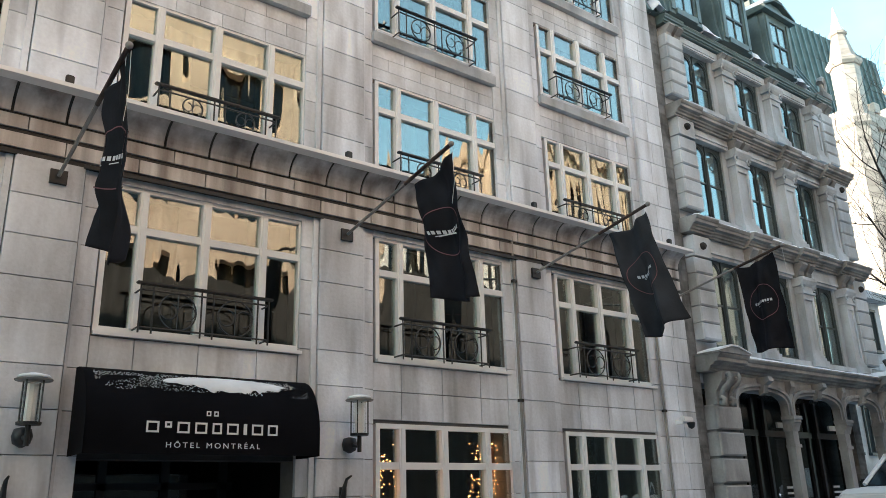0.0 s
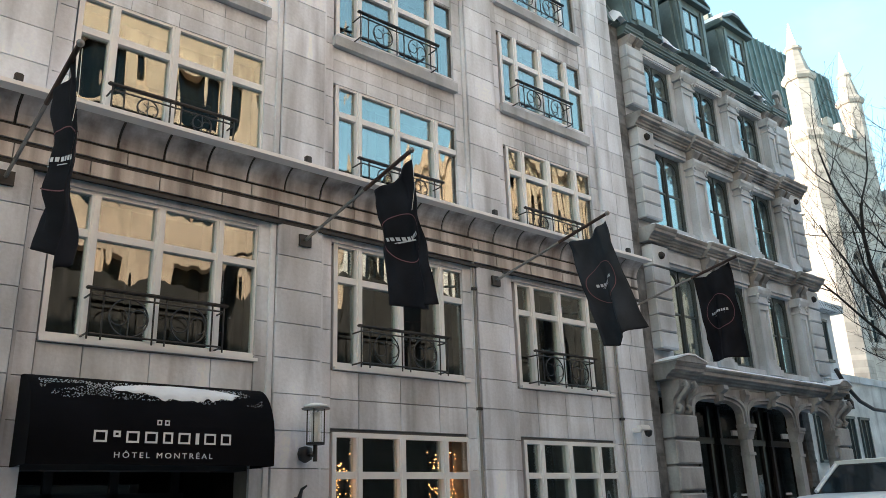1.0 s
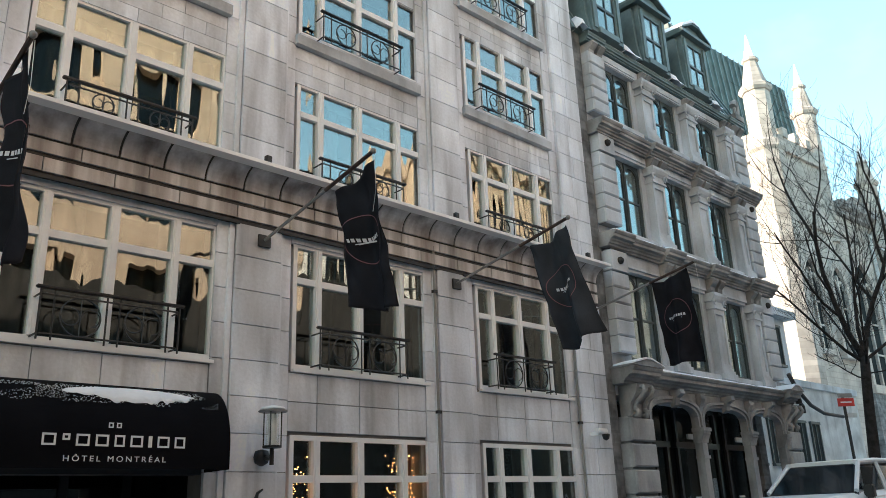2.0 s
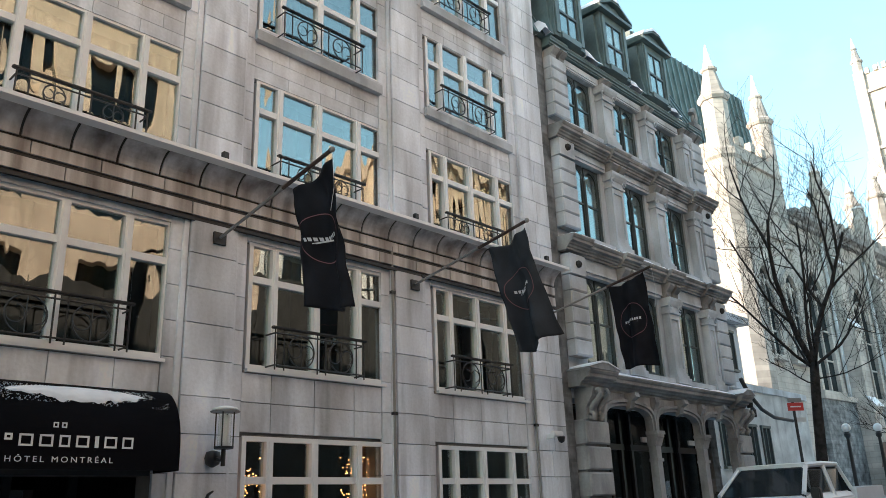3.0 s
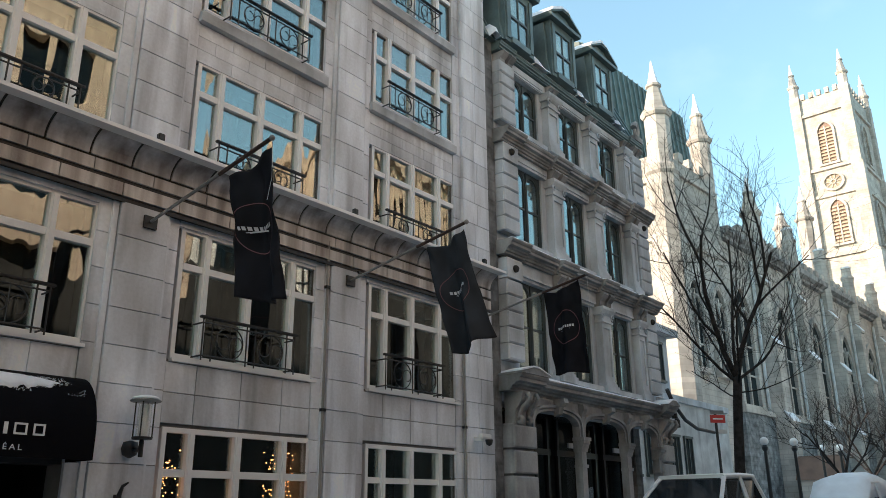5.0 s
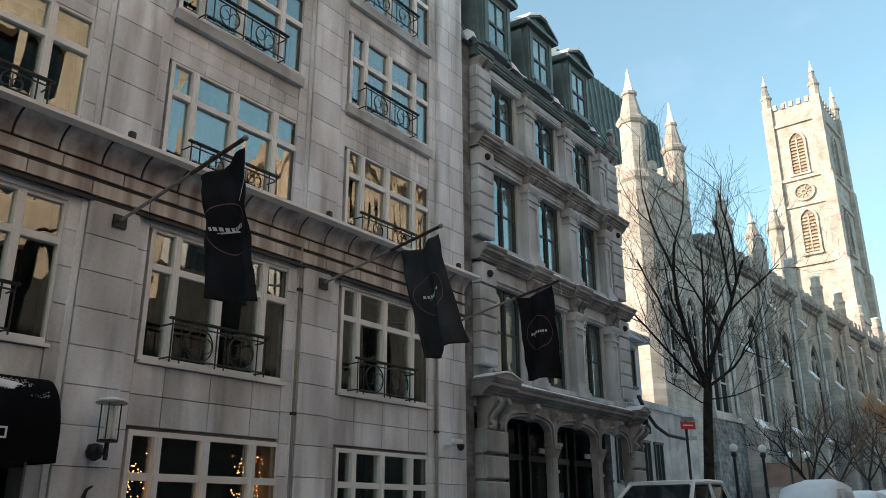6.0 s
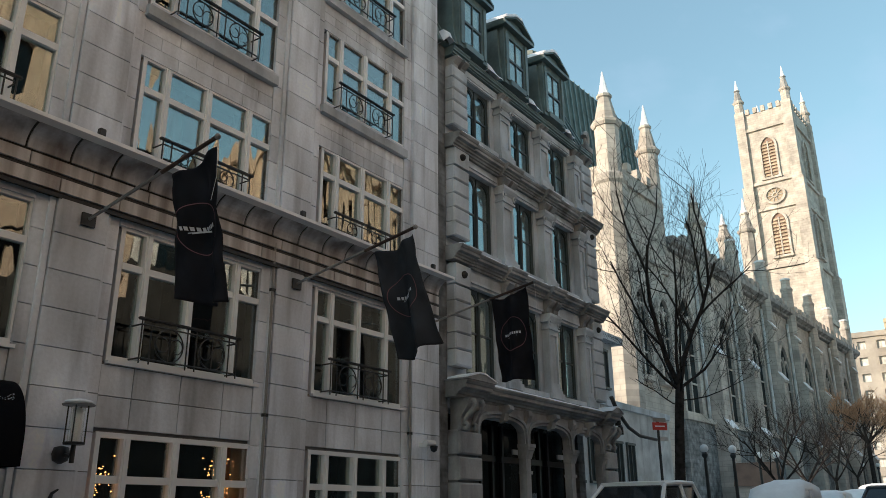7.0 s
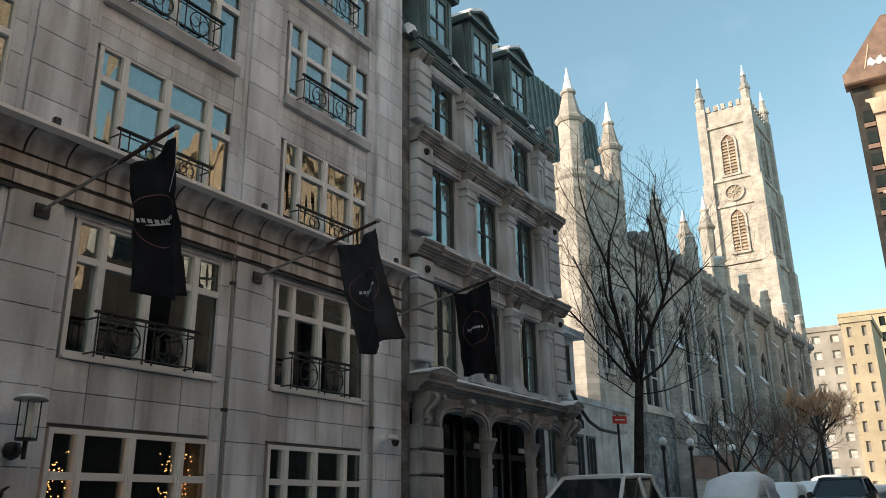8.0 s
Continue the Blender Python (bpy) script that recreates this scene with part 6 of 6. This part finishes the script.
# ---- parked vehicles ----
M_CARWHITE = mat("white_car_paint", (0.72, 0.74, 0.77), 0.35, vary=0.06, bump=0.02)
M_CARBLUE = mat("dark_blue_car_paint", (0.03, 0.05, 0.08), 0.25, vary=0.1, bump=0.02)
M_TYRE = mat("tyre_rubber", (0.02, 0.02, 0.02), 0.9, vary=0.2)
M_HEAD = glow_mat("headlight_lens", (1.0, 0.95, 0.85), 3.0)


def loft(bm, sections):
    """Skin over closed cross-sections of equal count."""
    rows = [[bm.verts.new(p) for p in s] for s in sections]
    n = len(rows[0])
    for a, b in zip(rows, rows[1:]):
        for k in range(n):
            bm.faces.new((a[k], a[(k + 1) % n], b[(k + 1) % n], b[k]))
    bm.faces.new(rows[0][::-1])
    bm.faces.new(rows[-1])
    bmesh.ops.recalc_face_normals(bm, faces=bm.faces[:])


def section(x, w, z0, z1, r=0.12):
    return [(x, -w + r, z0), (x, w - r, z0), (x, w, z0 + r), (x, w, z1 - r), (x, w - r, z1), (x, -w + r, z1), (x, -w, z1 - r), (x, -w, z0 + r)]


def vehicle(name, label, x, y, body, cabin, paint, wheels, snow=0.0, bed=None, lamps=False, mirrors=True):
    """A car facing -x: lofted body and glasshouse with pillars, wheels, mirrors, lamps."""
    t = thing(name, label, "car" if name != "pickup_truck" else "pickup truck", at=(x, y, ground_z(x)))
    t.rotation_euler = (0, -math.atan(0.03), 0)
    bm = bmesh.new()
    loft(bm, [section(*s) for s in body])
    bmesh.ops.bevel(bm, geom=bm.edges[:], offset=0.03, segments=2, affect="EDGES")
    part("body", bm, paint, t, smooth=False)
    bm = bmesh.new()
    loft(bm, [section(*s) for s in cabin])
    cab = part("glasshouse", bm, M_CARGLASS, t, "dark tinted glass")
    (xa, wa, za, zb, _), (xb, wb, _, zr, _), (xc, wc, _, _, _), (xd, wd, _, ze, _) = cabin[0], cabin[1], cabin[-2], cabin[-1]
    bm = bmesh.new()
    loft(bm, [section(xb - 0.06, wb + 0.01, zr - 0.07, zr + 0.03, 0.03), section((xb + xc) / 2, wb + 0.02, zr - 0.06, zr + 0.06, 0.04), section(xc + 0.06, wc + 0.01, zr - 0.07, zr + 0.03, 0.03)])
    part("roof", bm, paint, t)
    for s in (-1, 1):
        for px in ((xa, xb), (xd, xc)):
            bm = bmesh.new()
            tube(bm, [(px[0], s * (wa - 0.03), zb + 0.02), (px[1], s * (wb - 0.03), zr - 0.02)], 0.05, sides=6)
            part("pillar", bm, paint, t)
        bm = bmesh.new()
        xm = xb + (xc - xb) * 0.5
        tube(bm, [(xm, s * (wa - 0.02), za), (xm, s * (wb - 0.01), zr - 0.03)], 0.05, sides=6)
        part("pillar", bm, paint, t)
        if mirrors:
            bm = bmesh.new()
            box(bm, xa + 0.25, xa + 0.4, s * (wa + 0.1) - 0.1, s * (wa + 0.1) + 0.1, za - 0.02, za + 0.24)
            bmesh.ops.bevel(bm, geom=bm.edges[:], offset=0.03, segments=2, affect="EDGES")
            part("mirror", bm, M_IRON, t)
        for wx in wheels:
            bm = bmesh.new()
            lathe(bm, 0, 0, [(0.2, -0.11), (0.35, -0.11), (0.36, 0), (0.35, 0.11), (0.2, 0.11)], 20)
            w = part("tyre", bm, M_TYRE, t)
            w.rotation_euler, w.location = (math.pi / 2, 0, 0), (wx, s * (body[1][1] - 0.1), 0.36)
            bm = bmesh.new()
            lathe(bm, 0, 0, [(0.2, -0.09), (0.2, 0.115), (0.05, 0.12)], 12)
            w = part("rim", bm, M_STEEL, t)
            w.rotation_euler, w.location = (math.pi / 2, 0, 0), (wx, s * (body[1][1] - 0.1), 0.36)
        bm = bmesh.new()
        fx, fw, fz = body[0][0], body[0][1], body[0][3]
        box(bm, fx - 0.03, fx + 0.1, s * (fw - 0.25) - 0.16, s * (fw - 0.25) + 0.16, fz - 0.3, fz - 0.14)
        part("headlight", bm, M_HEAD if lamps else M_LAMPGLASS, t)
    bm = bmesh.new()
    box(bm, body[0][0] - 0.02, body[0][0] + 0.05, -0.42, 0.42, body[0][3] - 0.42, body[0][3] - 0.16)
    part("grille", bm, M_IRON, t)
    if snow:
        bm = bmesh.new()
        n = 10
        secs = []
        for k in range(n + 1):
            f = k / n
            xx = body[0][0] + 0.1 + (body[-1][0] - body[0][0] - 0.2) * f
            top = body[0][3] + 0.02
            if xa < xx < xb:
                top = zb + (zr - zb) * (xx - xa) / (xb - xa)
            elif xb <= xx <= xc:
                top = zr
            elif xc < xx < xd:
                top = zr + (ze - zr) * (xx - xc) / (xd - xc)
            h = snow * (0.7 + 0.5 * noise.noise((xx, y, 3)))
            wv = body[1][1] - 0.06 - (0.14 if xb <= xx <= xc else 0)
            secs.append([(xx, -wv, top - 0.45 * (xb - 0.4 < xx < xc + 0.4)), (xx, -wv + 0.04, top + h * 0.6), (xx, -wv * 0.5, top + h), (xx, wv * 0.5, top + h), (xx, wv - 0.04, top + h * 0.6), (xx, wv, top - 0.45 * (xb - 0.4 < xx < xc + 0.4))])
        loft(bm, secs)
        part("snow", bm, M_SNOW, t, "thick snow cover", smooth=True)
    if bed:
        for s in (-1, 1):
            part_box("bed_side", paint, t, (bed[0], bed[1], s * 0.95 - 0.05, s * 0.95 + 0.05, 0.9, bed[2]))
        part_box("tailgate", paint, t, (bed[1] - 0.08, bed[1], -0.9, 0.9, 0.7, bed[2]))
    return t


vehicle("pickup_truck", "white crew-cab pickup truck parked at the kerb", 17.25, -2.6,
        [(-2.0, 0.9, 0.55, 1.2), (-1.7, 1.0, 0.45, 1.28), (-0.7, 1.0, 0.45, 1.3), (2.0, 1.0, 0.45, 1.3), (2.2, 1.0, 0.5, 1.05), (4.0, 0.98, 0.55, 1.05)],
        [(-0.75, 0.93, 1.2, 1.32, 0.05), (0.05, 0.76, 1.2, 1.9, 0.12), (1.85, 0.76, 1.2, 1.9, 0.12), (2.05, 0.9, 1.2, 1.32, 0.05)], M_CARWHITE, (-1.1, 3.0), bed=(2.1, 4.0, 1.35))
suv_body = [(-2.2, 0.85, 0.5, 0.98), (-1.9, 0.93, 0.4, 1.04), (-0.9, 0.95, 0.35, 1.1), (2.0, 0.95, 0.35, 1.12), (2.35, 0.9, 0.45, 1.05)]
suv_cab = [(-1.0, 0.88, 1.0, 1.1, 0.05), (-0.2, 0.7, 1.0, 1.66, 0.12), (1.7, 0.7, 1.0, 1.66, 0.12), (2.25, 0.86, 1.0, 1.12, 0.05)]
car_body = [(-2.1, 0.8, 0.45, 0.8), (-1.8, 0.88, 0.35, 0.88), (-0.8, 0.9, 0.3, 0.92), (1.6, 0.9, 0.3, 0.95), (2.1, 0.85, 0.4, 0.9)]
car_cab = [(-0.9, 0.82, 0.85, 0.94, 0.05), (-0.1, 0.64, 0.85, 1.42, 0.12), (1.0, 0.64, 0.85, 1.42, 0.12), (1.75, 0.8, 0.85, 0.96, 0.05)]
vehicle("parked_car", "parked family car buried under thick snow", 27.8, -3.25, suv_body, suv_cab, M_CARWHITE, (-1.4, 1.4), snow=0.42, mirrors=False)
vehicle("parked_car", "parked car covered with snow", 34.6, -3.25, car_body, car_cab, M_CARWHITE, (-1.4, 1.4), snow=0.22)
vehicle("parked_car", "parked car covered with snow", 41.0, -3.4, car_body, car_cab, M_CARWHITE, (-1.4, 1.4), snow=0.22)
vehicle("parked_car", "parked car covered with snow", 47.5, -3.4, suv_body, suv_cab, M_CARWHITE, (-1.4, 1.4), snow=0.2)
vehicle("blue_suv", "dark blue sport utility car with headlights on in the street", 32.0, -5.88, suv_body, suv_cab, M_CARBLUE, (-1.4, 1.4), lamps=True)
vehicle("parked_car", "grey car with snowy roof parked down the street", 62.0, -6.6, suv_body, suv_cab, M_STEEL, (-1.4, 1.4), snow=0.1)

# snow banks along the kerb and the porch beside the church
bm = bmesh.new()
rows = []
for k in range(41):
    x = 21 + k * 1.2
    h = 0.35 + 0.3 * noise.noise((x * 0.5, 0, 0))
    rows.append([bm.verts.new((x, yy, ground_z(x) + 0.1 + h * q)) for yy, q in ((-2.1, -0.6), (-1.9, 0.7), (-1.5, 1.0), (-1.1, 0.7), (-0.9, -0.6))])
for a, b in zip(rows, rows[1:]):
    for j in range(4):
        bm.faces.new((a[j], b[j], b[j + 1], a[j + 1]))
tagged(part("snow_bank", bm, M_SNOW, None, smooth=True), "ploughed snow bank along the kerb", "snow", kind="stuff")
po = thing("church_porch", "small gabled stone porch with a snowy roof", "porch", at=(55, 4.4, ground_z(55)))
po.scale = (0.6, 0.6, 0.75)
bm = bmesh.new()
extrude_x(bm, [(-2, -1), (-2, 2.6), (2, 2.6), (2, -1)], -1.4, 1.4)
part("wall", bm, M_CHURCH, po)
bm = bmesh.new()
extrude_y(bm, [(-1.8, 2.4), (0, 4.4), (1.8, 2.4), (1.6, 2.4), (0, 4.2), (-1.6, 2.4)], -2.3, 2.2)
part("roof", bm, M_BROWN, po)
